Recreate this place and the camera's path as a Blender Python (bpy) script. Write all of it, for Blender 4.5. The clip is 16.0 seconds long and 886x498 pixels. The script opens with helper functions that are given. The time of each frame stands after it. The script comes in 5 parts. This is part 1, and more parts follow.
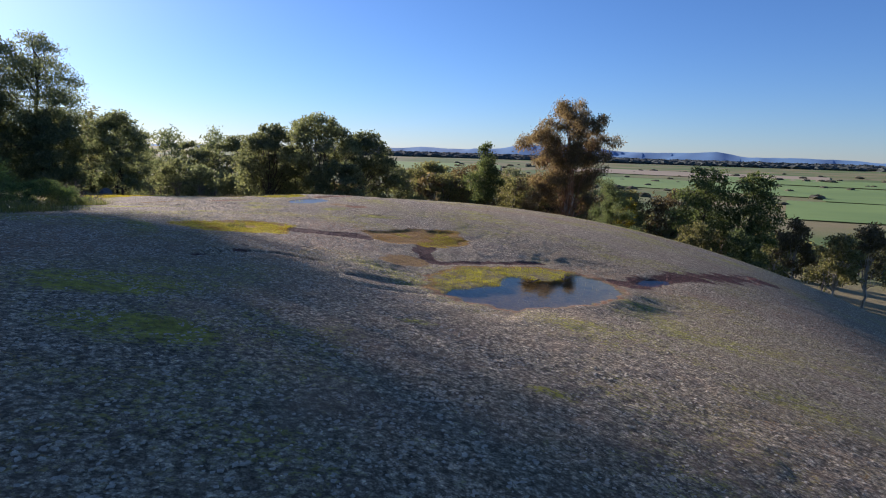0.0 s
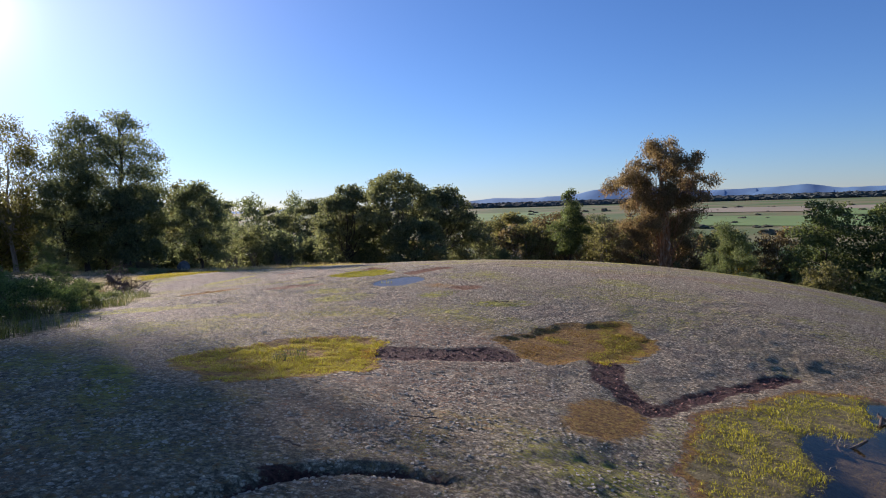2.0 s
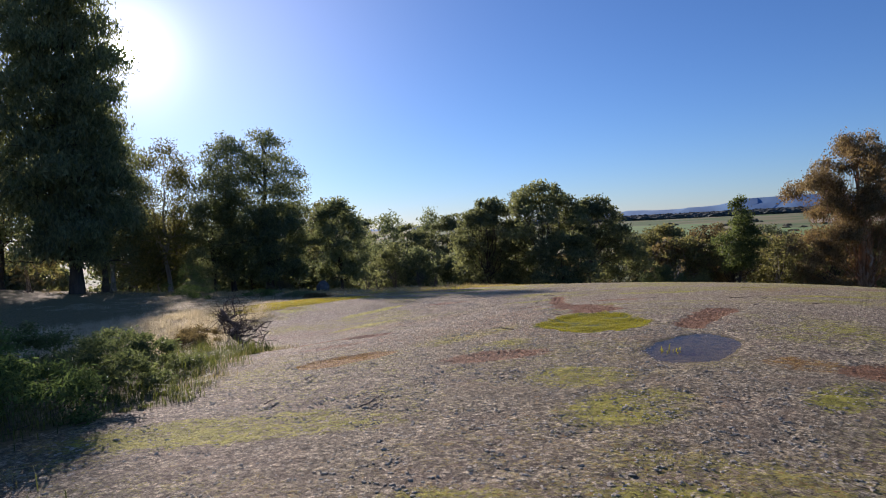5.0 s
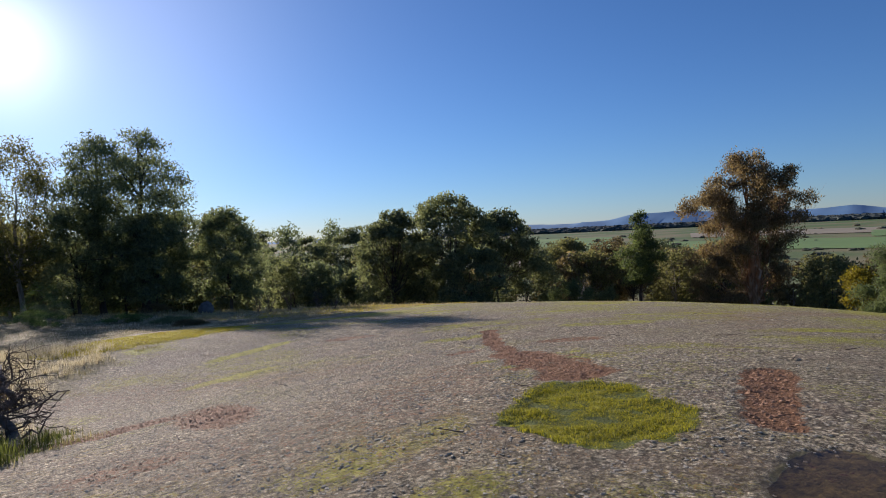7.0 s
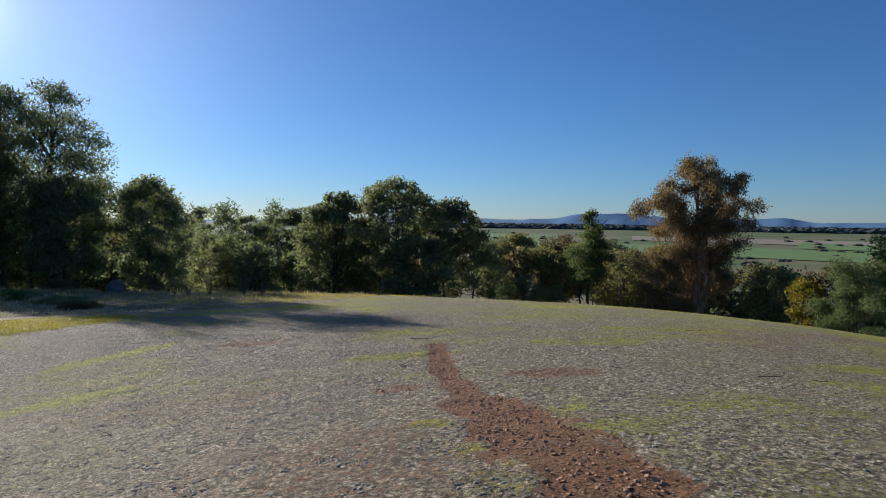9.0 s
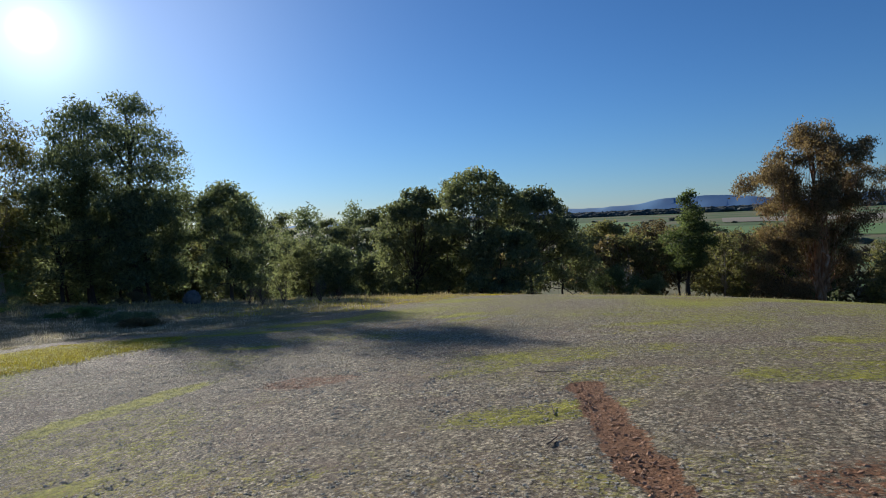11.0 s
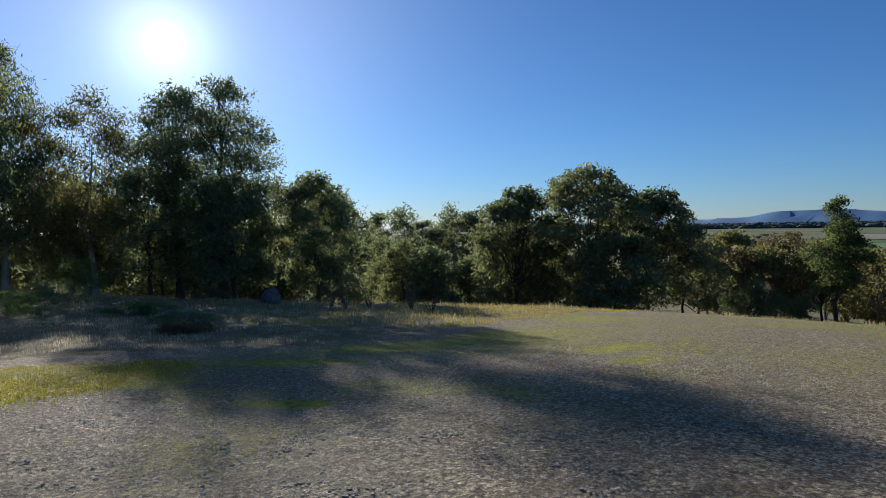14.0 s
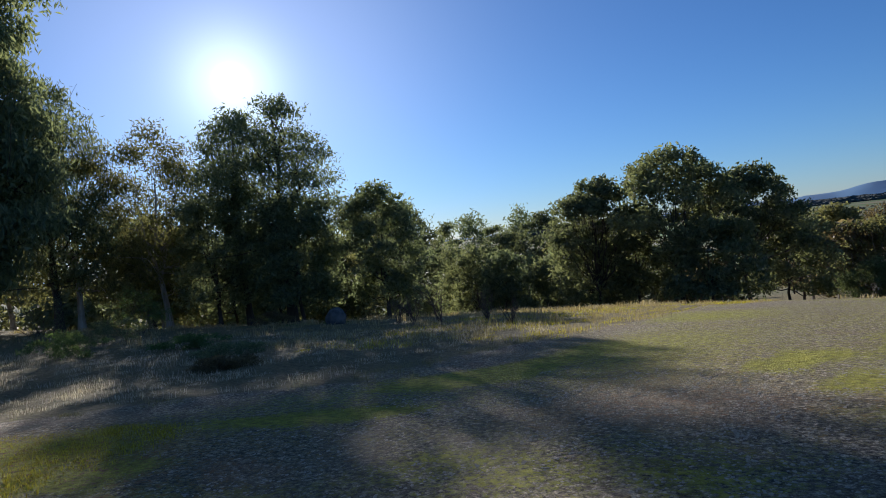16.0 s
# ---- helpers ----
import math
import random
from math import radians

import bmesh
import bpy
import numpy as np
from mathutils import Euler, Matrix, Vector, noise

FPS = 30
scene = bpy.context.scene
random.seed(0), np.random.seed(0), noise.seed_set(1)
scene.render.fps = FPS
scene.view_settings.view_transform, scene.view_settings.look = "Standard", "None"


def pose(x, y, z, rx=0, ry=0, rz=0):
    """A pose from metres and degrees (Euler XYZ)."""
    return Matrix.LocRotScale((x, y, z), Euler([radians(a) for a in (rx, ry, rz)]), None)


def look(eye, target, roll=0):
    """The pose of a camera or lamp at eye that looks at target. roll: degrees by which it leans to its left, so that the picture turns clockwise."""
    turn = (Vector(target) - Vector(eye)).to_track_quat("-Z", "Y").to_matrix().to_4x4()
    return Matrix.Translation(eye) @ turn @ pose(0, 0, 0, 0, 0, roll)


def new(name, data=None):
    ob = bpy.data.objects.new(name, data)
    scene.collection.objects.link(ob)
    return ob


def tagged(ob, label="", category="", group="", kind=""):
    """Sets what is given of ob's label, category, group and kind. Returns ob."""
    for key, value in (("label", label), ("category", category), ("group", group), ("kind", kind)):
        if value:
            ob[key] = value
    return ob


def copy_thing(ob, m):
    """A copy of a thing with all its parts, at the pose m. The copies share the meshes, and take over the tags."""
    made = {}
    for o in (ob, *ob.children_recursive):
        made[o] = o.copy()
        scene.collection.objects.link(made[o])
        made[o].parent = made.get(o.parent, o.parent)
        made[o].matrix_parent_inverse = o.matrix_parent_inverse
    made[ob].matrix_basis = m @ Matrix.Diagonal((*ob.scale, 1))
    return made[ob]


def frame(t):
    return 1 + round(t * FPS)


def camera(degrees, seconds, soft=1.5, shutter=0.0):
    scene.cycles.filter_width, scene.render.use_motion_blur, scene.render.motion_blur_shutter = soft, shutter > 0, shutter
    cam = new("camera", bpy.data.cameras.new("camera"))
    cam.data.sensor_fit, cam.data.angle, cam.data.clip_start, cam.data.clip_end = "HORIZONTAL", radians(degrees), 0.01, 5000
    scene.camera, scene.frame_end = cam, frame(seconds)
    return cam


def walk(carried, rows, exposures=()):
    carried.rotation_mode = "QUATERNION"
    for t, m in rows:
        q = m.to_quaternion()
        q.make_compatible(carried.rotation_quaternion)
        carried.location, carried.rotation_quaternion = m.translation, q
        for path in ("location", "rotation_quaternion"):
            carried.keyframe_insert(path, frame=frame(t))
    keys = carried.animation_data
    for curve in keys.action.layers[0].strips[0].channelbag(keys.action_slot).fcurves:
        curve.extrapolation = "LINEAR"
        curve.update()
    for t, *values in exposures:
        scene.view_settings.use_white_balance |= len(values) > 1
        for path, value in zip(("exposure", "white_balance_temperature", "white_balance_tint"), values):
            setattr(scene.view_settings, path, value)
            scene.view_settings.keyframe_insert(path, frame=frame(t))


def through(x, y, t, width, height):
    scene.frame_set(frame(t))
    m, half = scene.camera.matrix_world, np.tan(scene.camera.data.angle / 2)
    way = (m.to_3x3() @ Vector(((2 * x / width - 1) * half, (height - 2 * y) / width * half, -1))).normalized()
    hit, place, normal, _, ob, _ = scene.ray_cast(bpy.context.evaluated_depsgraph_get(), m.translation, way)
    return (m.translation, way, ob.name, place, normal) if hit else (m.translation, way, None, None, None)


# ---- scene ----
cam = camera(72.0, 16.0, soft=1.0)
PATH = [
    (0, (-0.1, 0.36, 2.29), (-0.191, 2.334, 1.981), 1.8),
    (0.5, (-0.47, 1.7, 2.332), (-0.623, 3.68, 2.101), 0.4),
    (1, (-0.832, 3.079, 2.415), (-1.039, 5.058, 2.217), 1.2),
    (1.5, (-1.338, 4.439, 2.411), (-1.608, 6.416, 2.275), 1.0),
    (2, (-1.841, 5.702, 2.382), (-2.181, 7.667, 2.241), -1.8),
    (2.5, (-2.328, 6.685, 2.346), (-2.79, 8.625, 2.201), -0.7),
    (3, (-2.768, 7.404, 2.403), (-3.404, 9.293, 2.242), -1.1),
    (5.5, (-5.756, 12.593, 2.241), (-6.505, 14.446, 2.177), -2.9),
    (6, (-6.154, 13.52, 2.336), (-6.843, 15.396, 2.267), -3.5),
    (6.5, (-6.502, 14.399, 2.376), (-7.087, 16.31, 2.309), -3.8),
    (7, (-6.691, 15.429, 2.308), (-7.138, 17.378, 2.262), -2.7),
    (7.5, (-6.819, 16.358, 2.259), (-7.094, 18.339, 2.249), -1.5),
    (8, (-6.92, 17.276, 2.191), (-7.129, 19.265, 2.182), -0.6),
    (8.5, (-7.124, 18.18, 2.172), (-7.369, 20.165, 2.145), 1.8),
    (9, (-7.372, 19.074, 2.155), (-7.649, 21.054, 2.072), 0.8),
    (11.5, (-9.103, 24.011, 1.839), (-9.678, 25.924, 1.745), -1.9),
    (12, (-9.551, 24.97, 1.792), (-10.155, 26.876, 1.743), -0.8),
    (12.5, (-9.993, 25.872, 1.689), (-10.64, 27.765, 1.683), -1.4),
    (13, (-10.444, 26.79, 1.591), (-11.147, 28.662, 1.598), -0.3),
    (13.5, (-10.927, 27.686, 1.487), (-11.702, 29.529, 1.44), -0.5),
    (14, (-11.382, 28.532, 1.383), (-12.2, 30.356, 1.317), -0.8),
    (14.5, (-11.811, 29.319, 1.295), (-12.666, 31.127, 1.251), 0.3),
    (15, (-12.134, 30.08, 1.212), (-13.047, 31.859, 1.168), -0.7),
    (15.5, (-12.543, 30.896, 1.083), (-13.537, 32.631, 1.053), -2.2),
    (16, (-12.87, 31.517, 1.047), (-13.894, 33.235, 1.021), -6.0),
]
walk(cam, [(t, look(eye, target, roll)) for t, eye, target, roll in PATH], [(0.0, 0.90, 5800, 25), (3.0, 0.76, 5880, 26), (6.0, 0.55, 5850, 23), (9.0, 0.36, 5550, 13), (12.5, 0.30, 5500, 11), (16.0, 0.36, 5500, 15)])

# ---------------------------------------------------------------- light
SUN_AZ, SUN_EL = radians(48.3), radians(15.7)      # azimuth to the left of +y
SUN_DIR = Vector((-math.sin(SUN_AZ) * math.cos(SUN_EL), math.cos(SUN_AZ) * math.cos(SUN_EL), math.sin(SUN_EL)))
world = bpy.data.worlds.new("world")
scene.world = world
world.use_nodes = True
wn, wl = world.node_tree.nodes, world.node_tree.links
background = wn["Background"]
sky = wn.new("ShaderNodeTexSky")
sky.sky_type, sky.sun_disc = "NISHITA", False
sky.sun_elevation, sky.sun_rotation = SUN_EL, -SUN_AZ
sky.altitude, sky.air_density, sky.dust_density, sky.ozone_density = 300, 1.0, 0.05, 6.0
SKY_STRENGTH = 0.068
# the sun's own glare in the sky: a bright core and a soft aureole
coords = wn.new("ShaderNodeTexCoord")
dot = wn.new("ShaderNodeVectorMath")
dot.operation = "DOT_PRODUCT"
dot.inputs[1].default_value = SUN_DIR
wl.new(coords.outputs["Generated"], dot.inputs[0])


def lobe(power, strength):
    a = wn.new("ShaderNodeMath")
    a.operation, a.inputs[1].default_value = "MAXIMUM", 0.0
    wl.new(dot.outputs["Value"], a.inputs[0])
    b = wn.new("ShaderNodeMath")
    b.operation, b.inputs[1].default_value = "POWER", power
    wl.new(a.outputs[0], b.inputs[0])
    c = wn.new("ShaderNodeMath")
    c.operation, c.inputs[1].default_value = "MULTIPLY", strength
    wl.new(b.outputs[0], c.inputs[0])
    return c.outputs[0]


def added(a, b):
    n = wn.new("ShaderNodeMath")
    n.operation = "ADD"
    wl.new(a, n.inputs[0]), wl.new(b, n.inputs[1])
    return n.outputs[0]


glare = added(added(lobe(16000, 30.0), lobe(420, 0.5)), added(lobe(26, 0.22), lobe(7, 0.07)))
mix = wn.new("ShaderNodeVectorMath")
mix.operation = "ADD"
tint = wn.new("ShaderNodeVectorMath")
tint.operation, tint.inputs[1].default_value = "SCALE", (0, 0, 0)
tint.inputs[0].default_value = (1.0, 0.97, 0.9)
gain = wn.new("ShaderNodeVectorMath")
gain.operation = "SCALE"
gain.inputs["Scale"].default_value = SKY_STRENGTH
wl.new(glare, tint.inputs["Scale"])
wl.new(sky.outputs[0], gain.inputs[0])
wl.new(gain.outputs[0], mix.inputs[0])
wl.new(tint.outputs[0], mix.inputs[1])
wl.new(mix.outputs[0], background.inputs["Color"])
background.inputs["Strength"].default_value = 1.0

lamp = bpy.data.lights.new("sun", "SUN")
lamp.energy, lamp.angle, lamp.color = 5.0, radians(0.5), (1.0, 0.87, 0.70)
sun = new("sun", lamp)
sun.matrix_world = look((0, 0, 60), tuple(Vector((0, 0, 60)) - SUN_DIR))


# ---------------------------------------------------------------- materials
def material(name):
    m = bpy.data.materials.new(name)
    m.use_nodes = True
    return m, m.node_tree.nodes, m.node_tree.links, m.node_tree.nodes["Principled BSDF"]


def noise_node(n, l, scale, detail=4.0, rough=0.6, vector=None):
    t = n.new("ShaderNodeTexNoise")
    t.inputs["Scale"].default_value, t.inputs["Detail"].default_value, t.inputs["Roughness"].default_value = scale, detail, rough
    if vector:
        l.new(vector, t.inputs["Vector"])
    return t.outputs["Fac"]


def ramp_node(n, l, source, stops):
    r = n.new("ShaderNodeValToRGB")
    while len(r.color_ramp.elements) < len(stops):
        r.color_ramp.elements.new(0.5)
    for e, (p, c) in zip(r.color_ramp.elements, stops):
        e.position, e.color = p, (*c, 1)
    l.new(source, r.inputs[0])
    return r.outputs[0]


def mixed(n, l, fac, a, b, mode="MIX"):
    m = n.new("ShaderNodeMix")
    m.data_type, m.blend_type = "RGBA", mode
    for v, s in ((fac, m.inputs[0]), (a, m.inputs[6]), (b, m.inputs[7])):
        if isinstance(v, (int, float)):
            s.default_value = v
        elif isinstance(v, tuple):
            s.default_value = (*v, 1)
        else:
            l.new(v, s)
    return m.outputs[2]


def calc(n, l, op, a, b=0.0, clamp=False):
    m = n.new("ShaderNodeMath")
    m.operation, m.use_clamp = op, clamp
    for v, s in ((a, m.inputs[0]), (b, m.inputs[1])):
        if isinstance(v, (int, float)):
            s.default_value = v
        else:
            l.new(v, s)
    return m.outputs[0]


def bumped(n, l, bsdf, height, strength, distance):
    b = n.new("ShaderNodeBump")
    b.inputs["Strength"].default_value, b.inputs["Distance"].default_value = strength, distance
    l.new(height, b.inputs["Height"])
    l.new(b.outputs[0], bsdf.inputs["Normal"])


def place_of(n):
    return n.new("ShaderNodeTexCoord").outputs["Object"]


def attribute(n, name):
    a = n.new("ShaderNodeAttribute")
    a.attribute_name = name
    return a.outputs["Fac"]


def broken(n, l, mask, noise_fac, soft=0.22):
    """A zone whose border is frayed by noise."""
    s = calc(n, l, "ADD", mask, calc(n, l, "MULTIPLY", calc(n, l, "SUBTRACT", noise_fac, 0.5), 3.4))
    return calc(n, l, "DIVIDE", calc(n, l, "SUBTRACT", s, 0.5 - soft / 2), soft, clamp=True)


def ground_material():
    m, n, l, b = material("lichen_granite")
    v = place_of(n)
    fine, mid, big, huge = (noise_node(n, l, sc, d, r, v) for sc, d, r in ((38, 5, 0.7), (9, 5, 0.65), (1.6, 4, 0.6), (0.35, 4, 0.55)))
    crumbs = noise_node(n, l, 20, 6, 0.76, v)
    crumbs.node.inputs["Distortion"].default_value = 0.5
    grit = noise_node(n, l, 85, 3, 0.6, v)
    lumps = noise_node(n, l, 11, 6, 0.72, v)
    lumps.node.inputs["Distortion"].default_value = 0.8
    crevice = ramp_node(n, l, calc(n, l, "ABSOLUTE", calc(n, l, "SUBTRACT", lumps, 0.5)), [(0.004, (1, 1, 1)), (0.03, (0, 0, 0))])
    rosettes = []
    for scale, warp, size in ((19, 26, 0.07), (44, 50, 0.035)):
        wave = n.new("ShaderNodeTexNoise")
        wave.inputs["Scale"].default_value, wave.inputs["Detail"].default_value = warp, 3
        l.new(v, wave.inputs["Vector"])
        cells = n.new("ShaderNodeTexVoronoi")
        cells.inputs["Scale"].default_value = scale
        l.new(mixed(n, l, size, v, wave.outputs["Color"], "ADD"), cells.inputs["Vector"])
        rosettes.append(cells)
    tone = n.new("ShaderNodeSeparateColor")
    l.new(rosettes[0].outputs["Color"], tone.inputs[0])
    # the darkest crumbs and the fine specks paint shade into gaps of the crust
    rock = ramp_node(n, l, crumbs, [(0.38, (0.13, 0.105, 0.066)), (0.45, (0.40, 0.335, 0.215)), (0.53, (0.68, 0.585, 0.40)), (0.62, (0.88, 0.785, 0.58))])
    rock = mixed(n, l, ramp_node(n, l, mid, [(0.37, (0.6, 0.6, 0.6)), (0.45, (0, 0, 0))]), rock, (0.20, 0.145, 0.09))
    rock = mixed(n, l, calc(n, l, "MULTIPLY", ramp_node(n, l, fine, [(0.40, (1, 1, 1)), (0.46, (0, 0, 0))]), 0.6), rock, (0.07, 0.053, 0.036))
    rock = mixed(n, l, calc(n, l, "MULTIPLY", ramp_node(n, l, grit, [(0.54, (0, 0, 0)), (0.62, (1, 1, 1))]), 0.4), rock, (0.80, 0.72, 0.55))
    # rosettes: lit tops and shaded gaps between them, painted into the colour
    for cells, much in zip(rosettes, (0.85, 0.55)):
        rock = mixed(n, l, much, rock, ramp_node(n, l, cells.outputs["Distance"], [(0.18, (1.4, 1.39, 1.36)), (0.42, (1.1, 1.09, 1.07)), (0.62, (0.42, 0.40, 0.37))]), "MULTIPLY")
    rock = mixed(n, l, 0.7, rock, ramp_node(n, l, tone.outputs[0], [(0.0, (0.72, 0.70, 0.67)), (1.0, (1.4, 1.38, 1.35))]), "MULTIPLY")
    # crevices are darkened in colour as well as bumped: painted shade
    rock = mixed(n, l, calc(n, l, "MULTIPLY", crevice, ramp_node(n, l, big, [(0.42, (0.2, 0.2, 0.2)), (0.56, (0.8, 0.8, 0.8))])), rock, (0.07, 0.054, 0.04))
    rock = mixed(n, l, ramp_node(n, l, big, [(0.47, (0, 0, 0)), (0.68, (0.4, 0.4, 0.4))]), rock, (0.36, 0.25, 0.165))
    rock = mixed(n, l, ramp_node(n, l, huge, [(0.45, (0, 0, 0)), (0.72, (0.4, 0.4, 0.4))]), rock, (0.27, 0.235, 0.12))
    moss = ramp_node(n, l, mid, [(0.3, (0.15, 0.145, 0.02)), (0.5, (0.40, 0.38, 0.04)), (0.70, (0.64, 0.58, 0.07))])
    gravel = ramp_node(n, l, fine, [(0.3, (0.08, 0.036, 0.016)), (0.5, (0.30, 0.145, 0.062)), (0.7, (0.48, 0.27, 0.135))])
    soil = ramp_node(n, l, mid, [(0.3, (0.10, 0.085, 0.04)), (0.55, (0.27, 0.22, 0.10)), (0.75, (0.42, 0.35, 0.17))])
    green = ramp_node(n, l, mid, [(0.3, (0.06, 0.075, 0.012)), (0.6, (0.17, 0.20, 0.03))])
    peat = ramp_node(n, l, fine, [(0.35, (0.022, 0.011, 0.008)), (0.55, (0.12, 0.050, 0.034)), (0.75, (0.22, 0.105, 0.07))])
    orange = ramp_node(n, l, crumbs, [(0.36, (0.09, 0.042, 0.012)), (0.48, (0.30, 0.15, 0.028)), (0.58, (0.44, 0.27, 0.045)), (0.68, (0.55, 0.42, 0.08))])
    edge = calc(n, l, "ADD", calc(n, l, "MULTIPLY", calc(n, l, "ADD", mid, fine), 0.3), calc(n, l, "MULTIPLY", big, 0.4))
    dots = calc(n, l, "ADD", calc(n, l, "MULTIPLY", calc(n, l, "ADD", lumps, crumbs), 0.38), calc(n, l, "MULTIPLY", fine, 0.24))
    col = rock
    for name, c, soft in (("zone_moss", moss, 0.3), ("zone_gravel", gravel, 0.2), ("zone_orange", orange, 0.25),
                          ("zone_soil", soil, 0.3), ("zone_green", green, 0.25), ("zone_peat", peat, 0.2)):
        col = mixed(n, l, broken(n, l, attribute(n, name), dots if name in ("zone_moss", "zone_gravel") else edge, soft), col, c)
    plain = ramp_node(n, l, noise_node(n, l, 0.004, 3, 0.5, v), [(0.42, (0.10, 0.155, 0.04)), (0.6, (0.22, 0.19, 0.085))])
    col = mixed(n, l, attribute(n, "zone_far"), col, plain)
    l.new(col, b.inputs["Base Color"])
    b.inputs["Roughness"].default_value = 0.9
    b.inputs["Specular IOR Level"].default_value = 0.25
    h = calc(n, l, "ADD", calc(n, l, "MULTIPLY", crumbs, 0.6), calc(n, l, "ADD", calc(n, l, "MULTIPLY", lumps, 0.45), calc(n, l, "MULTIPLY", fine, 0.35)))
    h = calc(n, l, "SUBTRACT", h, calc(n, l, "ADD", calc(n, l, "MULTIPLY", crevice, 0.10), calc(n, l, "MULTIPLY", rosettes[0].outputs["Distance"], 0.35)))
    bumped(n, l, b, h, 1.0, 0.085)
    return m


def leaf_material(name, dark, light, through=0.58, rough=0.55):
    m, n, l, b = material(name)
    g = n.new("ShaderNodeNewGeometry")
    o = n.new("ShaderNodeObjectInfo")
    rnd = calc(n, l, "ADD", calc(n, l, "MULTIPLY", g.outputs["Random Per Island"], 0.75), calc(n, l, "MULTIPLY", o.outputs["Random"], 0.25))
    col = ramp_node(n, l, rnd, [(0.05, dark), (0.95, light)])
    l.new(col, b.inputs["Base Color"])
    b.inputs["Roughness"].default_value = rough
    b.inputs["Specular IOR Level"].default_value = 0.3
    t = n.new("ShaderNodeBsdfTranslucent")
    l.new(mixed(n, l, 1.0, col, (1.3, 1.3, 0.8), "MULTIPLY"), t.inputs["Color"])
    s = n.new("ShaderNodeMixShader")
    s.inputs[0].default_value = through
    l.new(b.outputs[0], s.inputs[1]), l.new(t.outputs[0], s.inputs[2])
    l.new(s.outputs[0], n["Material Output"].inputs["Surface"])
    return m


def bark_material(name, stops, scale=3.0):
    m, n, l, b = material(name)
    v = place_of(n)
    mp = n.new("ShaderNodeMapping")
    mp.inputs["Scale"].default_value = (1, 1, 0.18)
    l.new(v, mp.inputs["Vector"])
    f = noise_node(n, l, scale, 5, 0.65, mp.outputs[0])
    l.new(ramp_node(n, l, f, stops), b.inputs["Base Color"])
    b.inputs["Roughness"].default_value = 0.9
    bumped(n, l, b, noise_node(n, l, scale * 5, 4, 0.6, mp.outputs[0]), 0.7, 0.05)
    return m


def plain_material(name, a, c, scale=4.0, rough=0.85, bump=0.3, depth=0.02):
    m, n, l, b = material(name)
    v = place_of(n)
    f = noise_node(n, l, scale, 5, 0.6, v)
    l.new(ramp_node(n, l, f, [(0.3, a), (0.7, c)]), b.inputs["Base Color"])
    b.inputs["Roughness"].default_value = rough
    bumped(n, l, b, noise_node(n, l, scale * 6, 3, 0.6, v), bump, depth)
    return m


def water_material():
    m, n, l, b = material("still_water")
    v = place_of(n)
    gl, tr, fr, s = (n.new("ShaderNodeBsdfGlossy"), n.new("ShaderNodeBsdfTransparent"), n.new("ShaderNodeFresnel"), n.new("ShaderNodeMixShader"))
    gl.inputs["Roughness"].default_value = 0.015
    gl.inputs["Color"].default_value = (0.48, 0.47, 0.49, 1)
    tr.inputs["Color"].default_value = (0.66, 0.57, 0.42, 1)
    fr.inputs["IOR"].default_value = 1.33
    bp = n.new("ShaderNodeBump")
    bp.inputs["Strength"].default_value, bp.inputs["Distance"].default_value = 0.04, 0.02
    l.new(noise_node(n, l, 7, 2, 0.5, v), bp.inputs["Height"])
    l.new(bp.outputs[0], gl.inputs["Normal"])
    l.new(fr.outputs[0], s.inputs[0]), l.new(tr.outputs[0], s.inputs[1]), l.new(gl.outputs[0], s.inputs[2])
    l.new(s.outputs[0], n["Material Output"].inputs["Surface"])
    return m


GROUND = ground_material()
WATER = water_material()
LEAF_OAK = leaf_material("dark_green_leaves", (0.085, 0.100, 0.062), (0.25, 0.265, 0.145))
LEAF_SHE = leaf_material("grey_green_needles", (0.088, 0.110, 0.072), (0.27, 0.30, 0.175))
LEAF_GUM = leaf_material("bronze_gum_leaves", (0.11, 0.080, 0.050), (0.34, 0.25, 0.15))
LEAF_OLIVE = leaf_material("olive_gum_leaves", (0.080, 0.085, 0.042), (0.27, 0.255, 0.120))
LEAF_BROWN = leaf_material("dry_brown_leaves", (0.085, 0.066, 0.042), (0.23, 0.18, 0.105))
LEAF_PINE = leaf_material("cypress_needles", (0.050, 0.070, 0.034), (0.18, 0.22, 0.085))
LEAF_WILLOW = leaf_material("pale_wattle_leaves", (0.07, 0.09, 0.045), (0.20, 0.24, 0.12))
LEAF_YELLOW = leaf_material("yellow_wattle_leaves", (0.12, 0.10, 0.012), (0.34, 0.28, 0.03))
LEAF_BUSH = leaf_material("dark_scrub_leaves", (0.045, 0.075, 0.030), (0.19, 0.26, 0.10))
GRASS_GREEN = leaf_material("lush_green_grass", (0.17, 0.165, 0.012), (0.64, 0.58, 0.045), 0.4)
WEED = leaf_material("rank_green_weed", (0.06, 0.075, 0.022), (0.20, 0.22, 0.06), 0.4)
GRASS_GOLD = leaf_material("golden_green_grass", (0.20, 0.16, 0.012), (0.66, 0.58, 0.06), 0.4)
GRASS_DRY = leaf_material("dry_straw_grass", (0.26, 0.20, 0.10), (0.58, 0.48, 0.29), 0.4)
GRASS_PINK = leaf_material("bleached_pink_grass", (0.34, 0.27, 0.225), (0.72, 0.63, 0.54), 0.5)
BARK_DARK = bark_material("dark_furrowed_bark", [(0.3, (0.02, 0.016, 0.013)), (0.7, (0.10, 0.08, 0.06))])
BARK_GUM = bark_material("orange_gum_bark", [(0.3, (0.10, 0.045, 0.02)), (0.5, (0.36, 0.17, 0.07)), (0.75, (0.60, 0.48, 0.36))])
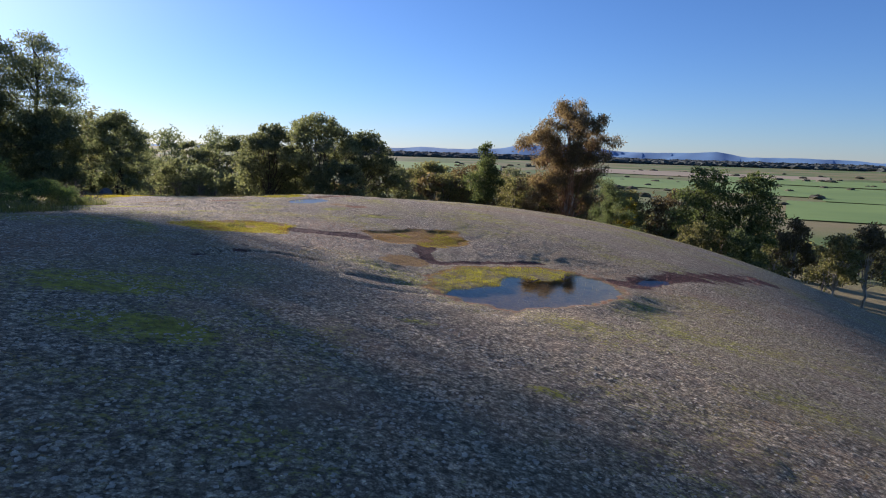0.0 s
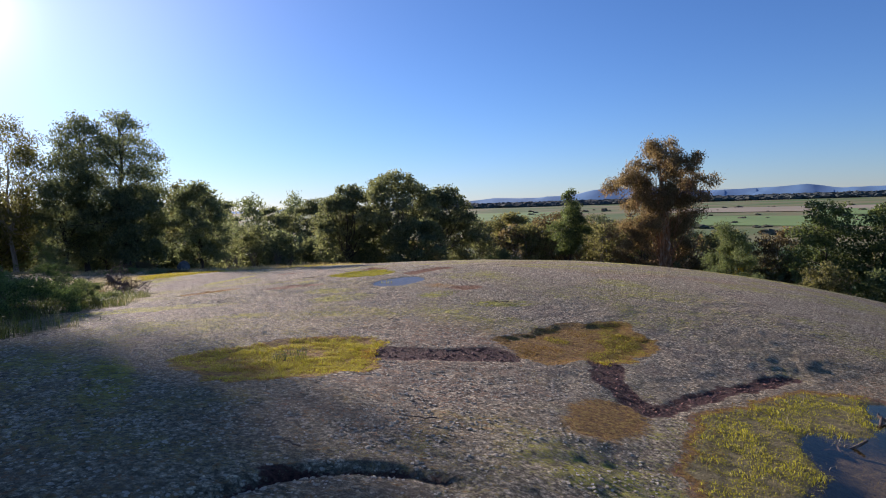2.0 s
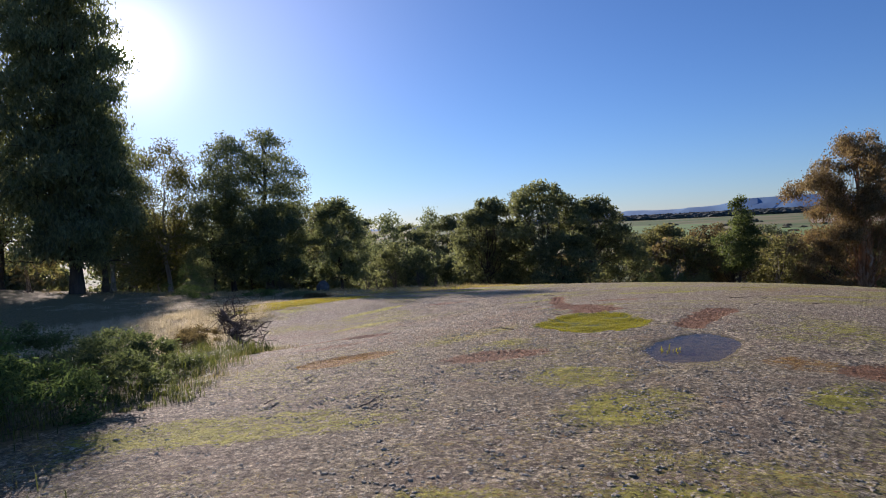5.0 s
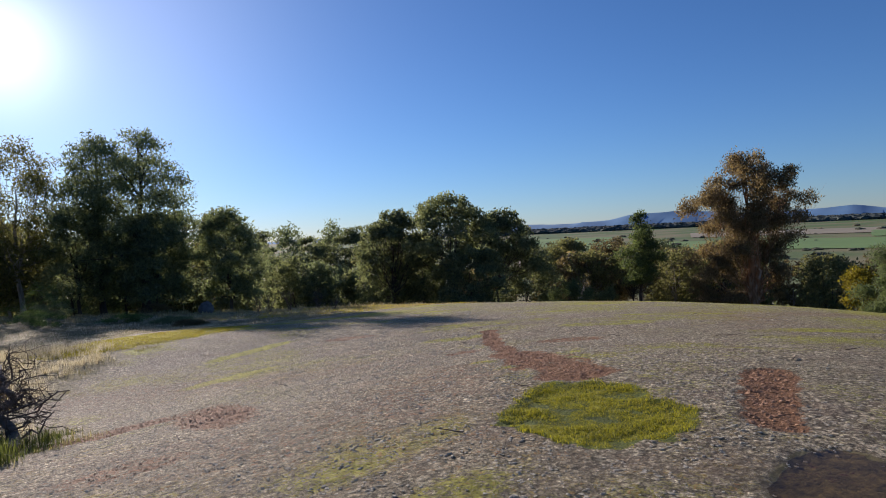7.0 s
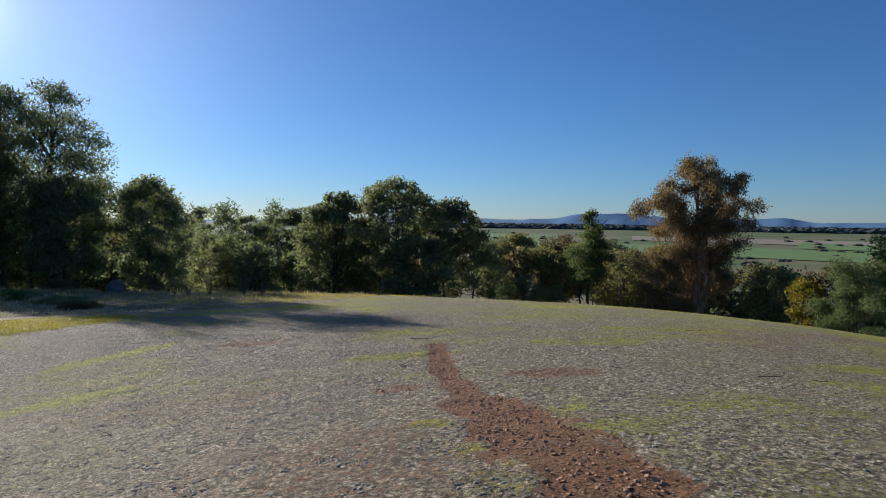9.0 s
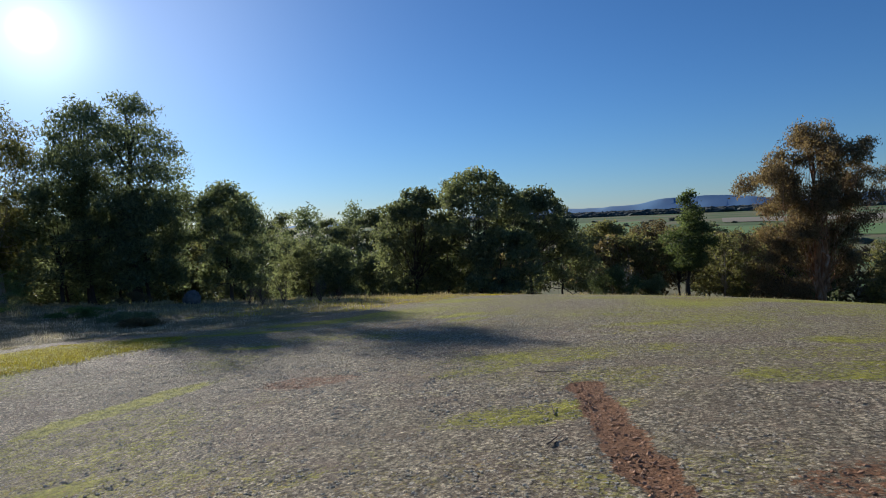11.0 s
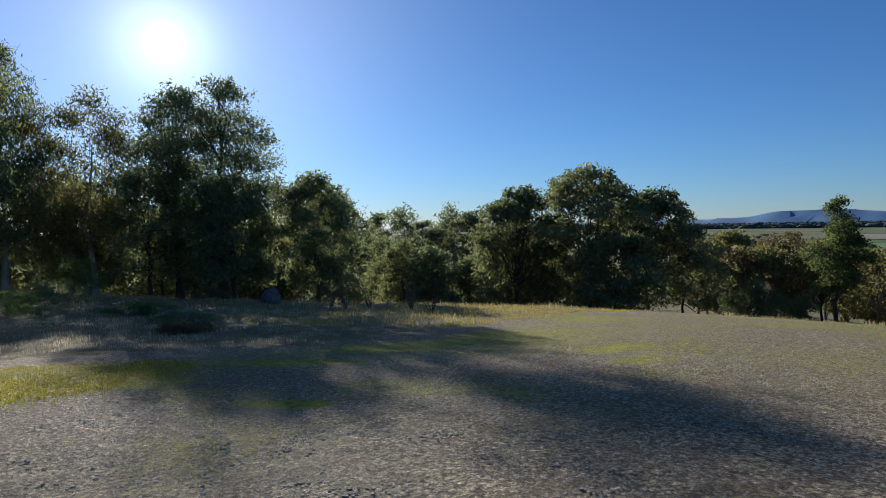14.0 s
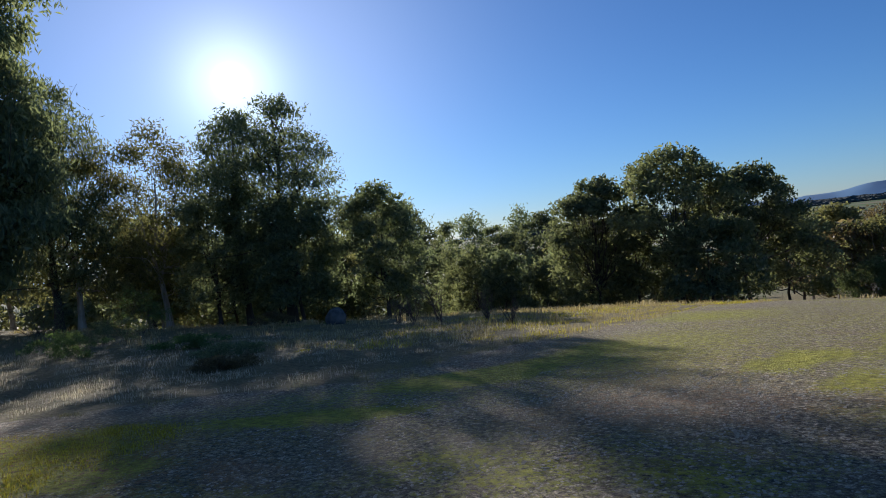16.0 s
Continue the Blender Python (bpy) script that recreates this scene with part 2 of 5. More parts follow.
BARK_PALE = bark_material("pale_gum_bark", [(0.3, (0.16, 0.13, 0.10)), (0.7, (0.55, 0.50, 0.43))])
DEADWOOD = bark_material("weathered_dead_wood", [(0.3, (0.05, 0.035, 0.025)), (0.7, (0.20, 0.15, 0.11))], 9)
STONE = plain_material("dark_boulder_stone", (0.05, 0.048, 0.045), (0.16, 0.15, 0.14), 3)
PEBBLE = plain_material("red_brown_gravel", (0.19, 0.088, 0.04), (0.60, 0.34, 0.175), 21)
DARK_PEBBLE = plain_material("dark_maroon_gravel", (0.055, 0.026, 0.022), (0.27, 0.12, 0.085), 17)
GRASS_OLIVE = leaf_material("dull_olive_grass", (0.15, 0.13, 0.06), (0.42, 0.36, 0.19), 0.4)
CRUST = plain_material("grey_lichen_crust", (0.40, 0.34, 0.235), (0.84, 0.755, 0.57), 23, 0.95, 1.0, 0.03)
GRASS_RUST = leaf_material("rusty_brown_moss", (0.20, 0.10, 0.015), (0.56, 0.34, 0.06), 0.35)


# ---------------------------------------------------------------- shapes
def rough_noise(x, y, size, seed):
    """Smooth value noise, -1 to 1, on arrays."""
    x, y = np.asarray(x, float) / size, np.asarray(y, float) / size
    i, j = np.floor(x), np.floor(y)
    u, v = x - i, y - j
    u, v = u * u * (3 - 2 * u), v * v * (3 - 2 * v)

    def cell(a, b):
        s = np.sin(a * 127.1 + b * 311.7 + seed * 74.7) * 43758.5453
        return 2 * (s - np.floor(s)) - 1

    return (cell(i, j) * (1 - u) + cell(i + 1, j) * u) * (1 - v) + (cell(i, j + 1) * (1 - u) + cell(i + 1, j + 1) * u) * v


def ease(x, a, b):
    t = np.clip((x - a) / (b - a), 0, 1)
    return t * t * (3 - 2 * t)


# the granite dome: a smooth fifth-order surface that flattens out with distance
DOME = (0.172, -2.478, -1.008, -2.857, 2.911, -5.191, 1.997, 0.939, -11.054, 3.097, 3.298, -6.715, 6.83, -6.228, 0.966,
        -15.459, 12.397, 2.849, -6.758, 3.917, -1.836)
SWELLS = ((-6, 22, 3.2, 0.27), (1.8, 13, 3.2, -0.5), (-16.5, 24.5, 4, -0.55), (-21, 33, 4, 0.35))   # x, y, reach, rise
# hollows in the rock: x, y, half length, half width, turn in degrees, depth
HOLLOWS = {
    "pond": (1.13, 11.85, 3.3, 1.35, 59, 0.09),
    "pool": (-5.2, 19.25, 0.98, 0.52, 74, 0.022),
    "gold": (-4.70, 12.1, 1.28, 0.82, 65, 0.03),
    "tan": (-1.45, 14.95, 1.8, 0.85, 52, 0.03),
    "green": (-6.65, 21.05, 1.1, 0.8, 85, 0.04),
    "small": (-9.45, 18.25, 0.68, 0.4, 60, 0.02),
    "puddle": (4.3, 15.1, 0.62, 0.2, 45, 0.03),
}


def dome(x, y):
    u, v = (x + 10) / 45, (y - 25) / 45
    u, v = u / np.sqrt(1 + (u / 1.3) ** 2), v / np.sqrt(1 + (v / 1.3) ** 2)
    pairs = [(i, j) for i in range(6) for j in range(6 - i)]
    h = sum(c * u**i * v**j for c, (i, j) in zip(DOME, pairs))
    for cx, cy, r, up in SWELLS:
        h = h + up * np.exp(-((x - cx) ** 2 + (y - cy) ** 2) / (2 * r * r))
    r = np.hypot(x + 10, y - 40)
    far = ease(r, 110, 420)
    plain = -50 + 44 * ease(r, 700, 4600)
    return h * (1 - far) + plain * far


def inside(name, x, y):
    """How far out of a hollow's middle: 1 on its rim."""
    cx, cy, a, b, turn, _ = HOLLOWS[name]
    c, s = math.cos(radians(turn)), math.sin(radians(turn))
    u, v = (x - cx) * c + (y - cy) * s, -(x - cx) * s + (y - cy) * c
    e = np.hypot(u / a, v / b)
    wobble = 0.10 if name in ("pond", "pool") else 0.26
    k = 1 / np.maximum(e, 0.05)                      # the rim's unevenness, one value for each way out of the middle
    rx, ry = cx + (x - cx) * k, cy + (y - cy) * k
    return e * (1 + wobble * rough_noise(rx, ry, 0.9, 5) + 0.5 * wobble * rough_noise(rx, ry, 0.3, 6) + 0.3 * wobble * rough_noise(rx, ry, 0.11, 16))


def level(name, x=None, y=None):
    """The brim of a hollow: a plane through the rock round it, which leans a little with the slope."""
    cx, cy, a, b, turn, _ = HOLLOWS[name]
    q = np.linspace(0, 2 * np.pi, 24, endpoint=False)
    c, s = math.cos(radians(turn)), math.sin(radians(turn))
    u, v = np.cos(q) * a * 1.1, np.sin(q) * b * 1.1
    dx, dy = u * c - v * s, u * s + v * c
    z = np.linalg.lstsq(np.stack([np.ones(24), dx, dy], -1), dome(cx + dx, cy + dy), rcond=None)[0]
    z[0] -= 0.02
    z[1:] *= 0.80                                    # near enough to level for water
    return (z[0], z[1:]) if x is None else z[0] + z[1] * (x - cx) + z[2] * (y - cy)


def pond_bank(x, y):
    """1 on the grassy upper side of the pond."""
    return ease((y - 11.55) * 0.515 - (x - 0.95) * 0.857 + 0.3 * rough_noise(x, y, 0.8, 9), 0.05, 0.5)


def ground_height(x, y):
    x, y = np.asarray(x, float), np.asarray(y, float)
    h = dome(x, y)
    near = 1 - ease(np.hypot(x + 8, y - 20), 45, 90)
    h = h + near * (0.022 * rough_noise(x, y, 2.7, 1) + 0.005 * rough_noise(x, y, 1.1, 2) + 0.004 * rough_noise(x, y, 0.37, 3))
    for name, (cx, cy, a, b, turn, depth) in HOLLOWS.items():
        e = inside(name, x, y)
        k = 1 - ease(e, 0.95, 1.7) if name in ("pond", "pool", "puddle") else 0.0
        h = h * (1 - k) + level(name, x, y) * k - depth * (1 - ease(e, 0.75, 1.05)) * (1 - 0.8 * pond_bank(x, y) if name == "pond" else 1.0)
    # the curved lip of rock near the start
    r = np.hypot(x + 2.7, (y - 8.3) * 0.95)
    lip = np.exp(-(((r - 1.05) / 0.07) ** 2)) * ease(np.arctan2(y - 8.3, -(x + 2.7)), -0.4, 0.0) * (1 - ease(np.arctan2(y - 8.3, -(x + 2.7)), 1.7, 2.1))
    return h - 0.055 * lip


def z_at(x, y):
    return float(ground_height(np.array([x]), np.array([y]))[0])


def mesh_from(name, verts, faces, mats, smooth=False):
    """A mesh from arrays of points and of equal-sided faces."""
    verts, faces = np.asarray(verts, np.float32), np.asarray(faces, np.int32)
    me = bpy.data.meshes.new(name)
    k = faces.shape[1]
    me.vertices.add(len(verts)), me.loops.add(faces.size), me.polygons.add(len(faces))
    me.vertices.foreach_set("co", verts.ravel())
    me.loops.foreach_set("vertex_index", faces.ravel())
    me.polygons.foreach_set("loop_start", np.arange(0, faces.size, k, dtype=np.int32))
    me.polygons.foreach_set("use_smooth", np.full(len(faces), smooth))
    me.update(calc_edges=True)
    for m in mats if isinstance(mats, (list, tuple)) else [mats]:
        me.materials.append(m)
    return me


def part(name, me, parent, label=""):
    ob = new(name, me)
    ob.parent = parent
    return tagged(ob, label)


def base(name, x, y, label, category, group="", turn=0.0, z=None):
    ob = new(name)
    ob.empty_display_size = 0.3
    ob.matrix_basis = pose(x, y, z_at(x, y) if z is None else z, 0, 0, turn)
    return tagged(ob, label, category, group)


def tube(points, radii, sides=7):
    """A tapered limb along points: its vertices and quads, open at the ends but for a point at the tip."""
    points, radii = np.asarray(points, float), np.asarray(radii, float)
    ahead = np.gradient(points, axis=0)
    ahead /= np.linalg.norm(ahead, axis=1, keepdims=True) + 1e-9
    ref = np.where(np.abs(ahead[:, 2:3]) > 0.9, [[1.0, 0, 0]], [[0, 0, 1.0]])
    a = np.cross(ahead, ref)
    a /= np.linalg.norm(a, axis=1, keepdims=True) + 1e-9
    b = np.cross(ahead, a)
    ang = np.linspace(0, 2 * np.pi, sides, endpoint=False)
    v = points[:, None] + radii[:, None, None] * (np.cos(ang)[None, :, None] * a[:, None] + np.sin(ang)[None, :, None] * b[:, None])
    n = len(points)
    i, j = np.meshgrid(np.arange(n - 1), np.arange(sides), indexing="ij")
    k = (j + 1) % sides
    f = np.stack([i * sides + j, i * sides + k, (i + 1) * sides + k, (i + 1) * sides + j], -1).reshape(-1, 4)
    return v.reshape(-1, 3), f


def joined(pieces):
    verts, faces, at = [], [], 0
    for v, f in pieces:
        verts.append(v), faces.append(f + at)
        at += len(v)
    return np.concatenate(verts), np.concatenate(faces)


def limb_line(rng, a, b, bend, steps=6):
    t = np.linspace(0, 1, steps)[:, None]
    line = np.asarray(a) * (1 - t) + np.asarray(b) * t
    wob = rng.normal(0, bend, (steps, 3)) * np.sin(np.pi * t)
    line = line + wob
    line[:, 2] += np.sin(np.pi * t[:, 0]) * -bend * 0.6
    return line


def leaves(rng, centres, radii, count, size, slim=0.45, droop=0.0, hollow=0.5):
    """Leaf sprays as small bent diamonds, gathered in twigs round the given centres."""
    centres, radii = np.asarray(centres, float), np.asarray(radii, float)
    w = radii[:, 0] * radii[:, 1] * radii[:, 2]
    w = w ** 0.75 / (w ** 0.75).sum()
    twigs = max(8, count // 14)
    pick = rng.choice(len(centres), twigs, p=w)
    d = rng.normal(size=(twigs, 3))
    d /= np.linalg.norm(d, axis=1, keepdims=True)
    d[:, 2] = np.where(d[:, 2] < -0.45, -d[:, 2] * 0.5, d[:, 2])
    far = hollow + (1 - hollow) * rng.random(twigs) ** 0.6
    far *= 1 + 0.13 * rng.normal(size=twigs) * (rng.random(twigs) < 0.4)
    tip = centres[pick] + d * radii[pick] * far[:, None]
    of = rng.integers(0, twigs, count)
    spread = radii[pick].mean(1)[of] * 0.13 + size * 0.5
    p = tip[of] + rng.normal(size=(count, 3)).clip(-1.7, 1.7) * spread[:, None] * [1, 1, 0.75]
    p[:, 2] -= droop * rng.random(count) * spread * 2
    u = rng.normal(size=(count, 3))
    u[:, 2] -= droop * 2.2
    u /= np.linalg.norm(u, axis=1, keepdims=True)
    v = np.cross(u, rng.normal(size=(count, 3)))
    v /= np.linalg.norm(v, axis=1, keepdims=True)
    s = size * (0.6 + 0.8 * rng.random(count))[:, None]
    n = np.cross(u, v)
    q = np.stack([p - u * s * 0.5, p + v * s * slim * 0.5 + n * s * 0.08, p + u * s * 0.5, p - v * s * slim * 0.5 + n * s * 0.08], 1)
    return q.reshape(-1, 3), np.arange(count * 4).reshape(-1, 4)


def crown_lobes(rng, height, width, style):
    """Centres and radii of the masses of foliage of a crown, for a trunk that stands at the origin."""
    r = width / 2
    c, s = [], []
    if style == "cypress":
        for k in range(15):
            f = k / 14
            w = r * (1 - 0.75 * f) * (0.55 + 0.45 * min(1, f * 5))
            a = rng.random() * 6.3
            c.append((math.cos(a) * w * 0.55, math.sin(a) * w * 0.55, height * (0.34 + 0.58 * f)))
            s.append((w * 0.62, w * 0.62, height * 0.06))
    elif style == "column":
        for k in range(20):
            f = k / 19
            w = r * (0.55 + 0.75 * math.sin(math.pi * min(1, 0.12 + f * 0.86)) ** 0.7) * 0.8
            a = k * 2.4 + rng.random()
            c.append((math.cos(a) * w * 0.6, math.sin(a) * w * 0.6, height * (0.22 + 0.70 * f)))
            s.append((w * rng.uniform(0.42, 0.62), w * rng.uniform(0.42, 0.62), height * rng.uniform(0.06, 0.095)))
        c.append((0, 0, height * 0.95)), s.append((r * 0.3, r * 0.3, height * 0.05))
    elif style == "gum":
        # five uneven heads on long forks, with sky between them
        for hx, hy, hz, hr in ((-0.72, 0.0, 0.71, 0.30), (-0.45, 0.3, 0.84, 0.30), (-0.1, -0.1, 0.91, 0.30), (0.3, 0.2, 0.93, 0.28), (0.6, -0.1, 0.89, 0.24),
                               (0.8, 0.1, 0.75, 0.27), (0.5, 0.3, 0.77, 0.22), (0.12, -0.3, 0.78, 0.28), (-0.3, 0.2, 0.69, 0.34), (0.74, 0.0, 0.57, 0.28),
                               (-0.6, 0.1, 0.50, 0.30), (-0.25, -0.3, 0.46, 0.32), (-0.75, -0.1, 0.37, 0.28), (-0.42, 0.2, 0.26, 0.33), (0.2, 0.5, 0.52, 0.24),
                               (-0.65, 0.1, 0.15, 0.28), (-0.22, 0.5, 0.13, 0.25), (0.42, 0.4, 0.28, 0.18),
                               (0.0, 0.3, 0.62, 0.34), (0.35, 0.2, 0.66, 0.28), (-0.05, 0.4, 0.32, 0.30), (0.1, 0.3, 0.46, 0.28), (0.45, 0.3, 0.45, 0.24), (-0.5, 0.3, 0.62, 0.32)):
            for k in range(4):
                o = rng.normal(0, 0.75, 3) * hr
                c.append(((hx + o[0]) * r, (hy + o[1]) * r, height * (hz + o[2] * 0.32)))
                s.append((r * hr * 0.78, r * hr * 0.78, height * hr * 0.27))
    elif style == "tower":
        for k in range(64):
            f = k / 63
            w = r * (0.72 + 0.28 * math.sin(math.pi * f)) * (1 - 0.2 * f**4)
            a, e = k * 2.4, rng.uniform(0.25, 0.76)
            c.append((math.cos(a) * w * e, math.sin(a) * w * e, height * (0.12 + 0.82 * f)))
            s.append((w * 0.40, w * 0.40, height * 0.045))
    elif style == "spread":
        for k in range(22):
            f = (k + 0.5) / 22
            a = k * 2.4 + rng.random()
            e = math.sqrt(f)
            z = height * (0.92 - 0.34 * e**2 - 0.24 * rng.random() * e)
            c.append((math.cos(a) * r * 0.74 * e, math.sin(a) * r * 0.74 * e, z))
            s.append((r * rng.uniform(0.24, 0.36), r * rng.uniform(0.24, 0.36), height * rng.uniform(0.06, 0.10)))
    elif style == "oak":                             # a broad, broken dome on a trunk that shows
        for k in range(44):
            a, e = k * 2.4 + rng.random(), math.sqrt((k + 0.5) / 44)
            z = 0.40 + 0.52 * math.sqrt(max(0.02, 1 - e * e)) * (1 if k % 3 else rng.uniform(0.3, 1)) + rng.normal(0, 0.03)
            c.append((math.cos(a) * r * 0.84 * e, math.sin(a) * r * 0.84 * e, height * z))
            s.append((r * rng.uniform(0.15, 0.26), r * rng.uniform(0.15, 0.26), r * rng.uniform(0.13, 0.21)))
    elif style == "round":
        for k in range(24):
            f = (k + 0.5) / 24
            a = k * 2.4 + rng.random()
            z = 0.18 + 0.74 * f
            e = math.sqrt(max(0.05, 1 - ((z - 0.5) / 0.5) ** 2)) * rng.uniform(0.45, 0.8)
            c.append((math.cos(a) * r * e, math.sin(a) * r * e, height * z))
            s.append((r * rng.uniform(0.28, 0.42), r * rng.uniform(0.28, 0.42), height * rng.uniform(0.07, 0.11)))
    else:                                            # bush, leafy to the ground
        for k in range(16):
            a = k * 2.4 + rng.random()
            f = (k + 0.5) / 16
            e = math.sqrt(1 - (f * 0.95) ** 2) * rng.uniform(0.2, 1.05)
            c.append((math.cos(a) * r * e, math.sin(a) * r * e, height * (0.08 + 0.62 * f + 0.22 * rng.random())))
            s.append((r * rng.uniform(0.13, 0.36), r * rng.uniform(0.13, 0.36), height * rng.uniform(0.07, 0.24)))
    return np.array(c), np.array(s)


def tree(name, x, y, height, width, style, leaf, bark, label, count, size, seed, group="", lean=0.0, slim=0.45, droop=0.0,
         trunk_radius=None, hollow=0.5, fork=0.45, sink=0.3, limbs_shown=7):
    """A tree: tapered trunk, limbs that reach into the masses of foliage, and a crown of leaf sprays."""
    rng = np.random.default_rng(seed)
    ob = base(name, x, y, label, "bush" if style == "bush" else "tree", group, z=z_at(x, y) - sink)
    height += sink
    c, s = crown_lobes(rng, height, width, style)
    c[:, 0] += lean * c[:, 2]
    tr = trunk_radius or height * 0.016
    top = np.array([lean * height * 0.8, 0, height * (0.9 if style in ("cypress", "column", "tower") else 0.72)])
    line = limb_line(rng, (0, 0, 0), top, height * 0.012, 9)
    rad = tr * np.linspace(1.0, 0.18, 9)
    rad[0] *= 1.45
    if style != "bush":
        part("trunk", mesh_from("trunk", *tube(line, rad, 9), bark, True), ob)
    order = rng.permutation(len(c))
    twigs = []
    for n, k in enumerate(order):
        f = np.clip(c[k, 2] / height * fork * rng.uniform(0.75, 1.25) / max(0.3, c[k, 2] / height) if style in ("spread", "round", "gum", "oak") else c[k, 2] / height * 0.85, 0.05, 0.95)
        i = f * 8
        a = line[int(i)] * (1 - i % 1) + line[min(8, int(i) + 1)] * (i % 1)
        if style == "bush":
            a = np.array([rng.normal(0, width * 0.04), rng.normal(0, width * 0.04), 0])
        thick = tr * (0.5 if n < limbs_shown else 0.07 if style == "gum" else 0.26) * (1.05 - f * 0.6)
        arm = tube(limb_line(rng, a, c[k], height * 0.02, 6), thick * np.linspace(1, 0.2, 6), 6)
        if n < limbs_shown and style != "bush":
            part("limb", mesh_from("limb", *arm, bark, True), ob)
        else:
            twigs.append(arm)
        for _ in range(3 if limbs_shown > 4 else 0):
            tip = c[k] + rng.normal(size=3) * s[k] * 0.7
            twigs.append(tube(limb_line(rng, c[k] * 0.7 + a * 0.3, tip, height * 0.01, 4), thick * 0.35 * np.linspace(1, 0.25, 4), 4))
    if twigs:
        part("branchwork", mesh_from("branchwork", *joined(twigs), bark, True), ob)
    part("crown", mesh_from("crown", *leaves(rng, c, s, count, size, slim, droop, hollow), leaf), ob)
    return ob


# ---------------------------------------------------------------- ground
def graded(fine_lo, fine_hi, step, lo, hi, grow=1.13):
    mid = np.arange(fine_lo, fine_hi + step / 2, step)
    up, down, s = [mid[-1]], [mid[0]], step
    while up[-1] < hi:
        s *= grow
        up.append(up[-1] + s)
    s = step
    while down[-1] > lo:
        s *= grow
        down.append(down[-1] - s)
    return np.concatenate([down[:0:-1], mid, up[1:]])


def along(x, y, points, width):
    """1 near a line through points, falling to 0 at its width."""
    d = np.full(np.shape(x), 1e9)
    for (ax, ay), (bx, by) in zip(points, points[1:]):
        t = np.clip(((x - ax) * (bx - ax) + (y - ay) * (by - ay)) / ((bx - ax) ** 2 + (by - ay) ** 2), 0, 1)
        d = np.minimum(d, np.hypot(x - ax - t * (bx - ax), y - ay - t * (by - ay)))
    return 1 - ease(d, width * 0.45, width * 1.4)


def blot(x, y, cx, cy, a, b, turn):
    c, s = math.cos(radians(turn)), math.sin(radians(turn))
    u, v = (x - cx) * c + (y - cy) * s, -(x - cx) * s + (y - cy) * c
    return 1 - ease(np.hypot(u / a, v / b), 0.5, 1.4)


# the rock's edge against the grass: x of the edge by y
EDGE_Y = (-30, 0, 8, 12.9, 15.3, 17.5, 19, 22.5, 25.5, 27, 31, 33.5, 38, 39, 42, 44.6, 50, 56, 64, 90)
EDGE_X = (-24, -14, -9.4, -8.7, -9.8, -10.9, -11.7, -13.8, -17.1, -17.8, -19.5, -23.0, -21.5, -18.8, -18.8, -17.8, -17.4, -16.5, -14, 0)


def grass_side(x, y):
    e = np.interp(y, EDGE_Y, EDGE_X) + 0.7 * rough_noise(x, y, 2.1, 11) + 0.3 * rough_noise(x, y, 0.7, 12)
    return e - x


